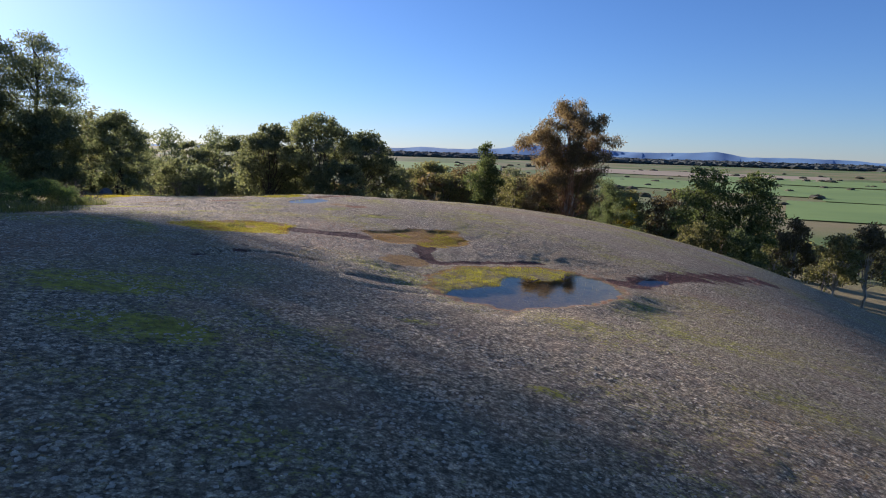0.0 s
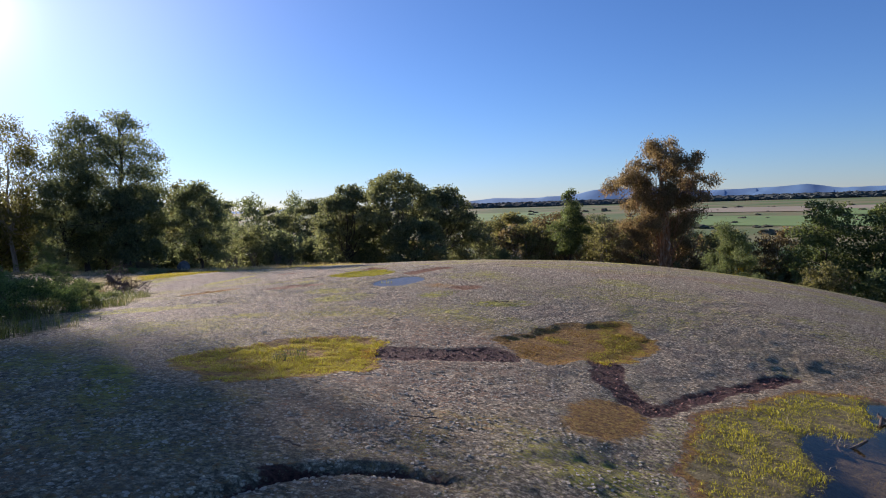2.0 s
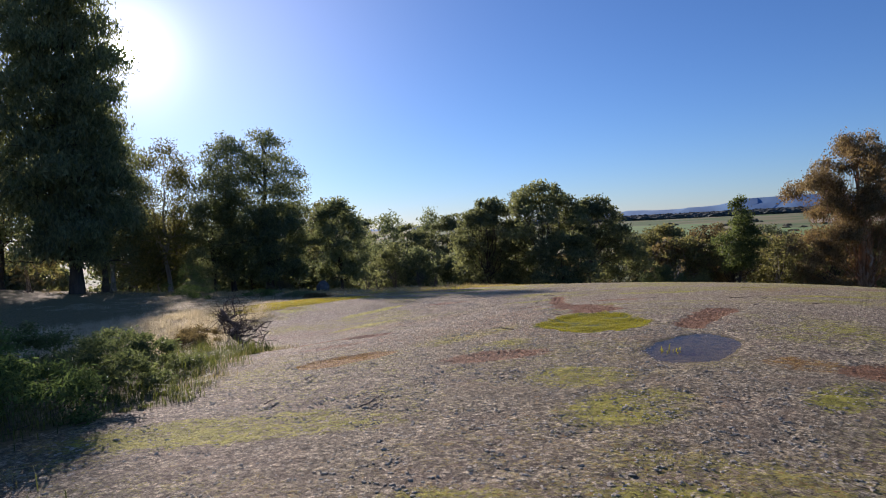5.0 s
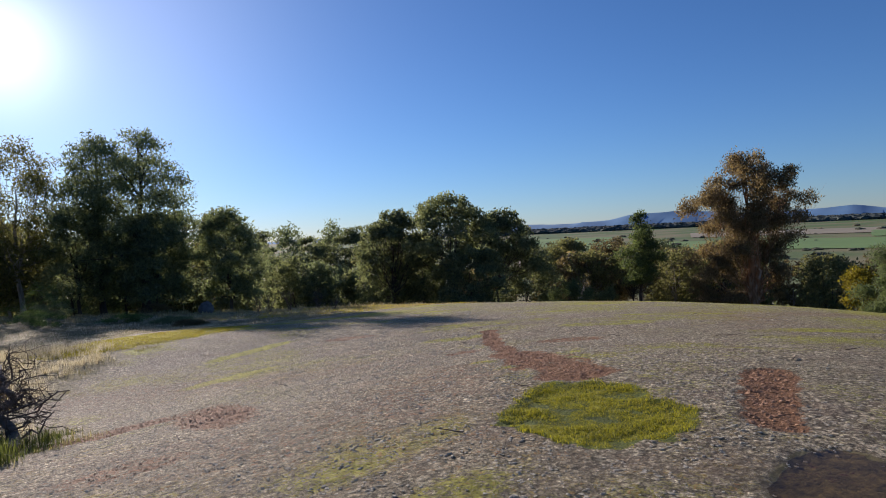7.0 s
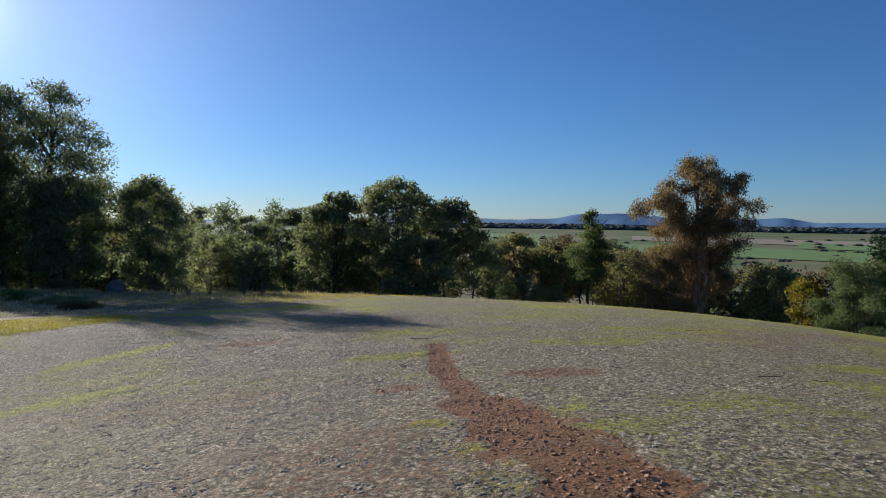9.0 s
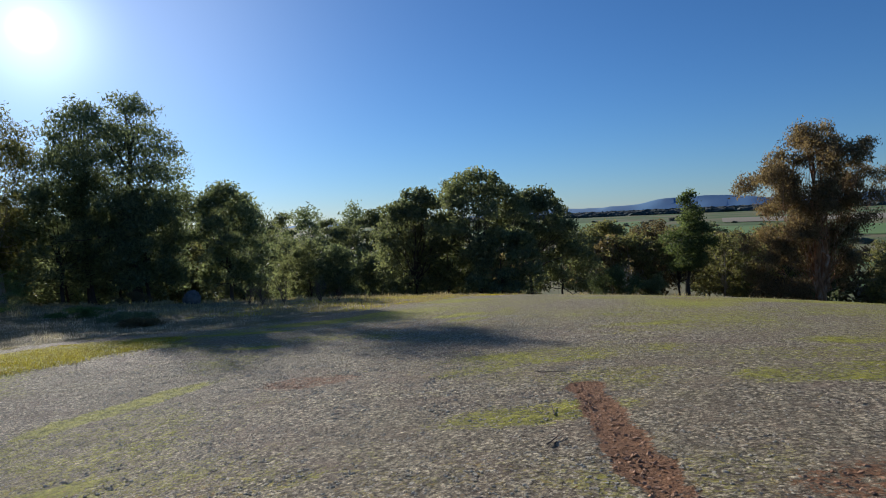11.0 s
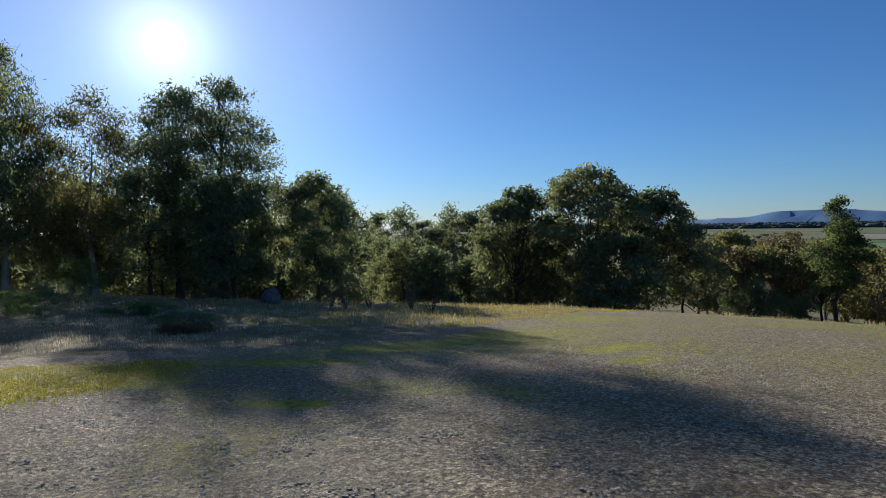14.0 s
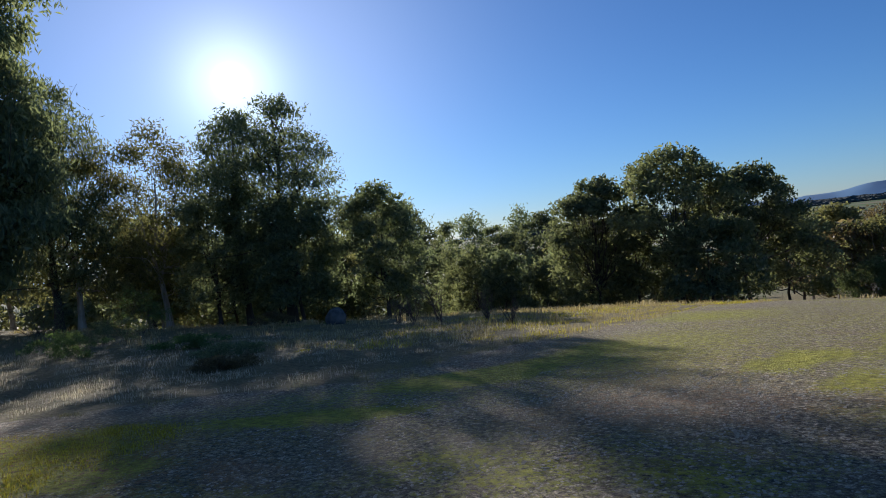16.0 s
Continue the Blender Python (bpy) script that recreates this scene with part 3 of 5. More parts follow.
def zones(x, y):
    out = {}
    side = grass_side(x, y)
    r = np.hypot(x + 10, y - 30)
    beyond = ease(y - 0.25 * np.abs(x + 8), 62, 72)
    right = ease(x - 0.28 * y, 8, 22)
    out["zone_soil"] = np.clip(ease(side, -0.3, 0.6) + beyond, 0, 1)
    moss = np.zeros(np.shape(x))
    for b in ((-20.5, 32.6, 3.4, 1.7, 65), (-19.6, 30.0, 1.6, 1.0, 60), (-18.2, 34.2, 0.9, 0.4, 55), (-17.6, 39.4, 1.5, 0.7, 40), (-16.7, 41.0, 1.4, 0.6, 50), (-15.3, 29.9, 1.7, 0.3, 65), (-14.0, 26.9, 1.1, 0.38, 50),
              (-8.6, 15.4, 1.9, 0.5, 30), (-6.3, 17.6, 0.7, 0.5, 30), (-5.7, 16.7, 0.8, 0.5, 50), (-8.4, 20.0, 1.2, 0.6, 60), (-7.6, 19.0, 0.7, 0.35, 60),
              (-8.2, 24.3, 0.25, 0.2, 0), (-11.3, 27.3, 0.45, 0.25, 40), (-9.4, 32.5, 2.2, 0.8, 20), (-12.4, 39.0, 1.0, 0.5, 60),
              (-9.5, 29.0, 1.2, 0.5, 20), (-6.0, 31.0, 1.6, 0.7, 20), (-4.0, 34.0, 2.4, 0.9, 10), (-2.0, 29.0, 2.0, 0.6, 20),
              (-5.6, 14.8, 1.9, 0.4, 20), (-6.9, 24.0, 1.5, 0.3, 30), (-5.7, 10.4, 1.5, 0.3, -55), (-7.0, 24.9, 0.3, 0.3, 0),
              (-3.5, 5.9, 1.1, 0.6, 30), (-2.6, 4.6, 0.8, 0.5, 0), (-0.6, 6.4, 0.25, 0.15, 0), (0.6, 5.0, 0.25, 0.15, 0),
              (-17.2, 39.3, 1.4, 0.9, 50), (-16.4, 42.5, 1.2, 0.8, 60), (-15.8, 34.0, 0.7, 0.25, 20), (-17.6, 36.6, 1.4, 0.45, 30),
              (-13.1, 40.4, 1.2, 0.5, 60), (-10.5, 31.4, 0.9, 0.4, 40), (-7.9, 36.5, 1.6, 0.5, 20), (-2.6, 17.2, 0.9, 0.3, 30), (-4.0, 17.6, 0.7, 0.3, 60)):
        moss = np.maximum(moss, blot(x, y, *b) * (0.98 if b[2] > 3 else 0.86 if b[0] < -13 else 0.60))
    moss = moss * np.where(moss < 0.7, 0.95 + 0.35 * rough_noise(x, y, 0.6, 25), 1.0)
    moss = np.maximum(moss, 0.70 * right * (0.75 + 0.5 * rough_noise(x, y, 2.3, 21)))
    moss = np.maximum(moss, 0.68 * ease(y, 23, 36) * ease(x, -8, -1) * (0.85 + 0.4 * rough_noise(x, y, 1.9, 26)))
    moss = np.maximum(moss, 0.62 * ease(y, 27, 42) * (0.7 + 0.6 * rough_noise(x, y, 3.1, 22)))
    moss = np.maximum(moss, 0.27 + 0.24 * rough_noise(x, y, 1.7, 23) + 0.12 * rough_noise(x, y, 0.4, 24))
    out["zone_moss"] = np.clip(moss, 0, 1) * (1 - out["zone_soil"] * 0.7 * (moss < 0.8))
    grav = along(x, y, [(-9.0, 30.2), (-8.6, 27.8), (-7.9, 25.4)], 0.20)
    grav = np.maximum(grav, along(x, y, [(-7.8, 25.2), (-7.2, 23.6), (-6.75, 22.7)], 0.44))
    grav = np.maximum(grav, along(x, y, [(-4.7, 22.8), (-5.1, 21.4), (-5.25, 20.6)], 0.24))
    grav = np.clip(grav + (0.55 * rough_noise(x, y, 0.55, 32) + 0.4 * rough_noise(x, y, 0.19, 33)) * (grav > 0.02) * (1 - 0.5 * grav), 0, 1)
    for b, much in (((-11.5, 22.5, 1.7, 0.6, -50), 0.66), ((-7.4, 18.4, 0.8, 0.35, 30), 0.66), ((-13.0, 22.2, 1.4, 0.5, 60), 0.7), ((-3.6, 18.5, 0.45, 0.3, 40), 0.75), ((-7.0, 27.2, 0.9, 0.5, 20), 0.54),
                    ((-8.9, 26.2, 0.4, 0.3, 20), 0.58), ((-13.0, 31.0, 0.9, 0.5, 20), 0.56), ((-10.6, 19.9, 0.8, 0.4, 50), 0.5)):
        grav = np.maximum(grav, much * blot(x, y, *b))
    grav = np.maximum(grav, 0.20 + 0.24 * rough_noise(x, y, 2.9, 31))
    e = {k: inside(k, x, y) for k in HOLLOWS}
    rim = lambda k, a, b: (1 - ease(e[k], a, b))  # noqa: E731
    out["zone_gravel"] = np.clip(np.maximum(grav, 0.6 * rim("pond", 1.0, 1.1)), 0, 1)
    out["zone_green"] = np.clip(rim("green", 0.95, 1.08) + blot(x, y, -37, 66, 9, 4, 30) + blot(x, y, -39, 58, 4, 2, 30), 0, 1)
    upper = pond_bank(x, y)
    out["zone_soil"] = np.maximum(out["zone_soil"], np.maximum(rim("pond", 0.9, 1.02), rim("pool", 0.9, 1.0)))
    out["zone_orange"] = np.clip(rim("gold", 0.95, 1.1) + rim("tan", 0.95, 1.1) + rim("small", 0.85, 1.15) + rim("pond", 0.9, 1.12) * upper
                                 + 0.8 * blot(x, y, -1.3, 11.7, 0.8, 0.4, 70) + 0.6 * blot(x, y, -4.2, 18.6, 0.5, 0.35, 30), 0, 1)
    peat = along(x, y, [(-3.9, 12.7), (-3.3, 12.9), (-2.5, 13.4)], 0.34)
    peat = np.maximum(peat, along(x, y, [(-1.1, 14.0), (-1.15, 13.2), (-0.95, 12.5)], 0.2))
    peat = np.maximum(peat, 0.8 * along(x, y, [(3.4, 14.2), (4.5, 15.3), (7.4, 18.0), (9.2, 20.0)], 0.42))
    peat = np.maximum(peat, 0.75 * along(x, y, [(-0.8, 12.2), (0.2, 13.6), (1.6, 15.1)], 0.16))
    lip = np.hypot(x + 2.7, (y - 8.3) * 0.95)
    peat = np.maximum(peat, 0.8 * np.exp(-(((lip - 1.05) / 0.085) ** 2)) * ease(np.arctan2(y - 8.3, -(x + 2.7)), -0.5, 0.0) * (1 - ease(np.arctan2(y - 8.3, -(x + 2.7)), 1.7, 2.1)))
    wet = np.maximum(np.maximum(0.3 * rim("pool", 0.8, 0.98), rim("puddle", 0.85, 1.0)), 0.3 * rim("pond", 0.8, 1.0) * (1 - upper))
    peat = np.clip(peat + (0.5 * rough_noise(x, y, 0.4, 34) + 0.35 * rough_noise(x, y, 0.15, 35)) * (peat > 0.02) * (1 - 0.5 * peat), 0, 1)
    out["zone_peat"] = np.clip(np.maximum(peat, wet), 0, 1)
    sunken = np.maximum(peat, np.where(grav > 0.5, grav, 0.0))
    out["recess"] = 0.014 * ease(sunken, 0.40, 0.80)
    out["zone_far"] = ease(r, 120, 260)
    return out


def build_ground():
    xs = graded(-15, 2.5, 0.065, -4900, 4900, 1.15)
    ys = graded(3, 34, 0.065, -4900, 4900)
    gx, gy = np.meshgrid(xs, ys)
    z = ground_height(gx, gy)
    nx, ny = len(xs), len(ys)
    i, j = np.meshgrid(np.arange(ny - 1), np.arange(nx - 1), indexing="ij")
    a = i * nx + j
    f = np.stack([a, a + 1, a + nx + 1, a + nx], -1).reshape(-1, 4)
    # crumbly crust
    near = 1 - ease(np.hypot(gx + 8, gy - 20), 25, 45)
    crumb = rough_noise(gx, gy, 0.105, 7) * 0.008 + rough_noise(gx + 0.3 * gy, gy - 0.3 * gx, 0.17, 17) * 0.005 + np.maximum(0, rough_noise(gx, gy, 0.43, 8)) * 0.010
    zone = zones(gx, gy)
    calm = 1 - np.clip(zone["zone_green"] + zone["zone_peat"] + zone["zone_orange"] + 0.6 * (zone["zone_moss"] > 0.7), 0, 1)
    z = z + near * crumb * calm - zone["recess"]
    me = mesh_from("ground", np.stack([gx, gy, z], -1).reshape(-1, 3), f, GROUND, True)
    for k, v in zone.items():
        if k == "recess":
            continue
        at = me.attributes.new(k, "FLOAT", "POINT")
        at.data.foreach_set("value", np.asarray(v, np.float32).ravel())
    return tagged(new("ground", me), "domed granite outcrop crusted with grey lichen and moss", "ground", kind="structure")


ground = build_ground()


def water_sheet(name, key, reach, drop, label):
    cx, cy, a, b, turn, _ = HOLLOWS[key]
    ang = np.linspace(0, 2 * np.pi, 64, endpoint=False)
    c, s = math.cos(radians(turn)), math.sin(radians(turn))
    out = np.full(64, reach)
    for _ in range(4):                               # the shore follows the hollow's uneven rim
        u, v = np.cos(ang) * a * out, np.sin(ang) * b * out
        out = out * (reach / inside(key, cx + u * c - v * s, cy + u * s + v * c)) ** 0.8
    u, v = np.cos(ang) * a * out, np.sin(ang) * b * out
    z, lean = level(key)
    top = np.stack([u * c - v * s, u * s + v * c, lean[0] * (u * c - v * s) + lean[1] * (u * s + v * c)], -1)
    bm = bmesh.new()
    bm.faces.new([bm.verts.new(p) for p in top])
    me = bpy.data.meshes.new(name)
    bm.to_mesh(me)
    bm.free()
    me.materials.append(WATER)
    ob = new(name, me)
    ob.location = (cx, cy, z - drop)
    ob.visible_shadow = False
    return tagged(ob, label, "water", kind="structure")


water_sheet("water_pond", "pond", 1.03, 0.028, "shallow dark rainwater pond in a rock hollow")
water_sheet("water_pool", "pool", 1.03, 0.008, "small round rainwater pool reflecting blue sky")
water_sheet("water_puddle", "puddle", 1.0, 0.02, "narrow rainwater puddle in a rock channel")

# ---------------------------------------------------------------- trees on the left, against the sun
tree("she_oak", -52.1, 46.7, 28.5, 12.6, "tower", LEAF_SHE, BARK_DARK, "tall dark she-oak with drooping needles at the grass edge", 78000, 0.42, 11, slim=0.32, droop=0.8, hollow=0.25)
tree("she_oak", -58.2, 54.2, 18.0, 8.5, "column", LEAF_SHE, BARK_DARK, "tall dark she-oak with a ragged crown", 16000, 0.36, 12, slim=0.25, droop=0.7)
tree("she_oak", -48.2, 66.6, 18.5, 9.4, "column", LEAF_SHE, BARK_DARK, "dark she-oak with open branches showing a straight trunk", 22000, 0.32, 13, slim=0.34, droop=0.3, trunk_radius=0.42)
tree("she_oak", -53.6, 67.2, 18.8, 7.8, "column", LEAF_SHE, BARK_DARK, "dense dark she-oak standing in a row of trees", 17000, 0.38, 14, slim=0.3, droop=0.5)
tree("gum_tree", -60.5, 57.0, 16.0, 8.5, "round", LEAF_OLIVE, BARK_PALE, "slender gum tree with an airy olive crown", 17000, 0.32, 15, slim=0.3, droop=0.5, hollow=0.3)
tree("gum_tree", -60.0, 64.0, 17.8, 9.0, "round", LEAF_OLIVE, BARK_PALE, "olive gum tree behind the she-oaks", 14000, 0.34, 16, slim=0.3, droop=0.4)
tree("she_oak", -53.5, 64.0, 11.0, 7.5, "round", LEAF_SHE, BARK_DARK, "low dark she-oak filling the row of trees", 9500, 0.36, 17, slim=0.35)
tree("she_oak", -46.5, 66.0, 10.0, 7.5, "round", LEAF_SHE, BARK_DARK, "low dark she-oak in the shade of taller trees", 16000, 0.36, 18, slim=0.35)
tree("she_oak", -40.5, 69.0, 10.5, 6.5, "round", LEAF_SHE, BARK_DARK, "low dark she-oak with a rounded crown", 14000, 0.36, 19, slim=0.35)
tree("she_oak", -63.0, 42.0, 22.0, 13.0, "round", LEAF_SHE, BARK_DARK, "dark she-oak in shade near the bushes", 18000, 0.36, 20, slim=0.35)
tree("gum_tree", -71.5, 104.3, 23.0, 10.5, "round", LEAF_OLIVE, BARK_PALE, "olive gum tree with a tall rounded crown", 9000, 0.5, 21, slim=0.4)
tree("cypress_tree", -60.0, 100.3, 19.3, 9.4, "column", LEAF_OAK, BARK_DARK, "dense dark cypress tree with a tapering top", 13000, 0.45, 22)
tree("gum_tree", -70.5, 111.0, 25.5, 6.5, "spread", LEAF_OLIVE, BARK_PALE, "tall thin gum tree with pale bare limbs", 4000, 0.5, 23, hollow=0.3)

# darker trees further back on the left
BACK = "dark trees behind the she-oaks"
for k, (x, y, h, w) in enumerate(((-70, 52, 16, 11), (-78, 60, 15, 11), (-84, 50, 17, 12), (-72, 70, 13, 11), (-66, 76, 11, 10), (-60, 82, 10, 9), (-80, 76, 15, 12), (-54, 80, 9, 9),
                                  (-74, 88, 13, 11), (-95, 62, 18, 13), (-90, 85, 18, 13), (-78, 40, 17, 12), (-66, 92, 12, 10), (-85, 100, 20, 13), (-56, 73, 9, 8), (-64, 66, 10, 9))):
    tree(("she_oak", "gum_tree")[k % 2], x, y, h, w, "round", (LEAF_SHE, LEAF_OLIVE)[k % 2], (BARK_DARK, BARK_PALE)[k % 2], "shaded tree in the woods behind the she-oaks", 4600, 0.55, 160 + k, BACK, limbs_shown=3, slim=0.4)
# oaks standing on the brow of the dome
OAKS = "broad dark green trees on the brow"
tree("oak_tree", -32.0, 94.8, 14.8, 11.0, "oak", LEAF_OAK, BARK_DARK, "dark green tree with an open layered crown", 11000, 0.42, 31, OAKS, fork=0.35)
tree("oak_tree", -33.5, 96.5, 9.5, 8.5, "round", LEAF_OAK, BARK_DARK, "low dark green tree with a bushy crown", 7000, 0.42, 35, OAKS)
tree("oak_tree", -23.2, 92.0, 15.0, 14.0, "oak", LEAF_OAK, BARK_DARK, "dark green broad tree with a rounded crown", 13000, 0.42, 32, OAKS)
tree("oak_tree", -18.2, 98.0, 13.8, 12.5, "oak", LEAF_OAK, BARK_DARK, "dense dark green tree, sloping away on the brow", 15000, 0.42, 33, OAKS)
tree("oak_tree", -14.9, 104.0, 10.4, 10.0, "round", LEAF_OAK, BARK_DARK, "dark green tree with leaves down to the grass", 11000, 0.42, 34, OAKS)

# far row between she-oaks and oaks
FAR = "distant row of dark trees"
for n, (x, y, h, w, st) in enumerate(((-87.9, 159.5, 28.0, 8, "round"), (-73.6, 144.6, 25.0, 8, "round"), (-82.2, 173.9, 28.4, 9, "round"), (-68.5, 158.2, 26.2, 10, "spread"),
                                      (-59.2, 151.3, 22.6, 8, "round"), (-96.0, 160.0, 25.0, 9, "round"), (-64.0, 143.0, 18.0, 9, "round"), (-78.0, 150.0, 19.0, 9, "round"),
                                      (-52.0, 150.0, 18.0, 9, "round"), (-70.0, 132.0, 13.0, 8, "round"))):
    tree("gum_tree", x, y, h + 4.5, w * 1.45, st if st == "spread" else ("oak", "round")[n % 2], (LEAF_OAK, LEAF_SHE)[n % 2], BARK_DARK, "distant dark gum tree in a row on the slope", 5600, 0.62, 40 + n, FAR, limbs_shown=3)
tree("wattle_shrub", -52.8, 126.9, 14.6, 6.5, "bush", LEAF_SHE, BARK_DARK, "tall olive wattle shrub with upright twigs", 5000, 0.45, 55)
tree("wattle_shrub", -44.0, 112.0, 10.0, 7.5, "bush", LEAF_OAK, BARK_DARK, "olive shrub beside the dark oaks", 4500, 0.45, 56)
tree("wattle_shrub", -40.0, 100.0, 8.0, 6.5, "bush", LEAF_OAK, BARK_DARK, "dark shrub below the oaks", 4500, 0.42, 57)

for n, (x, y, h, w) in enumerate(((-28.5, 97.0, 11.0, 9.0), (-47.0, 104.0, 11.0, 7.0), (-53.5, 108.0, 13.0, 8.0), (-40.5, 108.0, 10.5, 8.0), (-62.0, 118.0, 16.0, 9.0), (-20.5, 90.0, 8.0, 9.0))):
    tree("oak_tree", x, y, h, w, "round", (LEAF_OAK, LEAF_SHE)[n % 2], BARK_DARK, "low dark green tree between taller ones", 7000, 0.45, 140 + n, OAKS, limbs_shown=4)
# ---------------------------------------------------------------- trees past the right-hand brow
tree("gum_tree", 16.8, 109.9, 24.2, 13.4, "gum", LEAF_GUM, BARK_GUM, "large bronze-leaved gum tree with orange forked trunks", 74000, 0.36, 61, slim=0.35, droop=0.5, trunk_radius=0.8, hollow=0.15, fork=0.25, limbs_shown=7)
tree("cypress_pine", 1.9, 115.0, 17.2, 9.5, "cypress", LEAF_PINE, BARK_DARK, "slender green cypress pine with a bare lower trunk", 13000, 0.34, 62)
tree("wattle_shrub", 14.3, 63.2, 5.9, 5.6, "bush", LEAF_WILLOW, BARK_DARK, "pale grey-green feathery wattle bush", 15000, 0.26, 63, slim=0.16, hollow=0.2)
tree("cypress_pine", 37.4, 101.0, 17.2, 9.5, "column", LEAF_PINE, BARK_DARK, "dark green cypress pine with a full crown", 12000, 0.45, 64)
tree("cypress_pine", 43.8, 98.5, 17.8, 8.0, "column", LEAF_PINE, BARK_DARK, "dark green cypress pine on the slope", 11000, 0.45, 65)
tree("gum_tree", 43.8, 84.3, 11.2, 5.5, "spread", LEAF_BROWN, BARK_PALE, "small brown-leaved gum tree on the slope", 4500, 0.38, 66)
tree("gum_tree", 45.8, 77.9, 10.0, 6.5, "spread", LEAF_OLIVE, BARK_PALE, "small gum tree with thin pale trunks", 4500, 0.38, 67)
tree("gum_tree", 53.6, 84.4, 13.2, 8.0, "spread", LEAF_BROWN, BARK_PALE, "brown-leaved gum tree with twisted pale trunks", 6000, 0.38, 68)
tree("gum_tree", 52.0, 72.0, 11.0, 8.0, "spread", LEAF_OLIVE, BARK_PALE, "olive gum tree low on the slope", 6000, 0.38, 69)
tree("gum_tree", 36.5, 117.2, 14.0, 8.5, "round", LEAF_BROWN, BARK_PALE, "brown gum tree behind the pale bush", 5500, 0.5, 70)
tree("gum_tree", -9.6, 132.9, 14.8, 10.0, "spread", LEAF_OLIVE, BARK_PALE, "olive gum tree with a flat crown past the brow", 5500, 0.5, 71)
tree("gum_tree", -1.6, 143.2, 15.2, 10.5, "round", LEAF_BROWN, BARK_PALE, "brown gum tree past the brow", 5500, 0.5, 72)
tree("gum_tree", 13.0, 134.4, 12.4, 10.0, "round", LEAF_BROWN, BARK_PALE, "brown bushy gum tree beside the large gum", 5500, 0.5, 73)
tree("wattle_shrub", -8.4, 92.1, 4.3, 4.6, "bush", LEAF_WILLOW, BARK_DARK, "green feathery wattle bush on the brow", 6000, 0.3, 74, slim=0.2)
tree("wattle_shrub", -4.4, 95.0, 3.6, 4.0, "bush", LEAF_OLIVE, BARK_DARK, "small olive wattle bush on the brow", 4000, 0.3, 75, slim=0.25)
tree("wattle_shrub", 24.5, 103.2, 11.0, 8.0, "round", LEAF_OLIVE, BARK_DARK, "olive bushy tree below the large gum", 6000, 0.42, 76)
tree("wattle_shrub", 21.1, 86.0, 8.0, 4.5, "bush", LEAF_YELLOW, BARK_DARK, "wattle shrub with bright yellow flowers", 4000, 0.32, 77)
tree("wattle_shrub", 30.0, 84.0, 7.5, 6.0, "bush", LEAF_OLIVE, BARK_DARK, "olive wattle shrub on the slope", 4500, 0.36, 78)
tree("wattle_shrub", 35.0, 80.0, 7.0, 5.5, "bush", LEAF_WILLOW, BARK_DARK, "pale wattle shrub below the cypress pines", 4500, 0.36, 79)
tree("gum_tree", 29.5, 121.0, 13.0, 8.0, "round", LEAF_OLIVE, BARK_DARK, "dark olive gum tree behind the large gum", 5500, 0.5, 80)

# trees that close the ground between the oaks and the large gum
BELOW = "trees below the brow of the dome"
rng = np.random.default_rng(8)
for n in range(15):
    a, d = radians(4.0 - n * 1.25 + rng.uniform(-0.4, 0.4)), (112, 128, 146)[n % 3] + rng.uniform(-5, 5)
    x, y = -6 - math.sin(a) * d, 13.5 + math.cos(a) * d
    h = 2.3 - d * rng.uniform(0.018, 0.034) - z_at(x, y)
    if h > 4:
        tree("gum_tree", x, y, h, h * rng.uniform(0.75, 1.0), ("oak", "round")[n % 2], (LEAF_OLIVE, LEAF_BROWN, LEAF_OAK)[n % 3], (BARK_DARK, BARK_PALE)[n % 2],
             "olive-brown gum tree below the brow", 4200, 0.48, 400 + n, BELOW, limbs_shown=4)

# woods on the lower slopes, from a few trees repeated
rng = np.random.default_rng(5)
protos = [tree("gum_tree", 70, 150, 13, 10, "round", LEAF_BROWN, BARK_PALE, "brown gum tree in the woods below the dome", 1000, 1.15, 90, "woods on the lower slope", limbs_shown=2),
          tree("gum_tree", -2, 185, 14, 11, "round", LEAF_OLIVE, BARK_PALE, "olive gum tree in the woods below the dome", 1000, 1.15, 91, "woods on the lower slope", limbs_shown=2),
          tree("gum_tree", 30, 190, 12, 11, "spread", LEAF_OAK, BARK_DARK, "dark green gum tree in the woods below the dome", 1000, 1.15, 92, "woods on the lower slope", limbs_shown=2)]
put = 0
while put < 130:
    a, d = rng.uniform(-52, 24), rng.uniform(118, 330)
    x, y = -5 - math.sin(radians(a)) * d, 5 + math.cos(radians(a)) * d
    if a > 16 and d < 190 or math.hypot(x - 1.9, y - 115) < 7:
        continue
    z = z_at(x, y)
    if (z + 14 * 0.8 - 2.3) / d > 0.004:
        continue
    s = rng.uniform(0.6, 1.05)
    copy_thing(protos[put % 3], pose(x, y, z - 0.3, 0, 0, rng.uniform(0, 360)) @ Matrix.Diagonal((s * rng.uniform(0.9, 1.2), s, s, 1)))
    put += 1
put = 0
while put < 46:
    a, d = rng.uniform(14, 75), rng.uniform(95, 210)
    x, y = -12 - math.sin(radians(a)) * d, 30 + math.cos(radians(a)) * d
    z = z_at(x, y)
    s = min(1.3, (2.0 - z + d * 0.008) / 14)
    if s < 0.5 or math.hypot(x + 24, y - 95) < 16:
        continue
    copy_thing(protos[1 + put % 2], pose(x, y, z - 0.3, 0, 0, rng.uniform(0, 360)) @ Matrix.Diagonal((s, s, s, 1)))
    put += 1

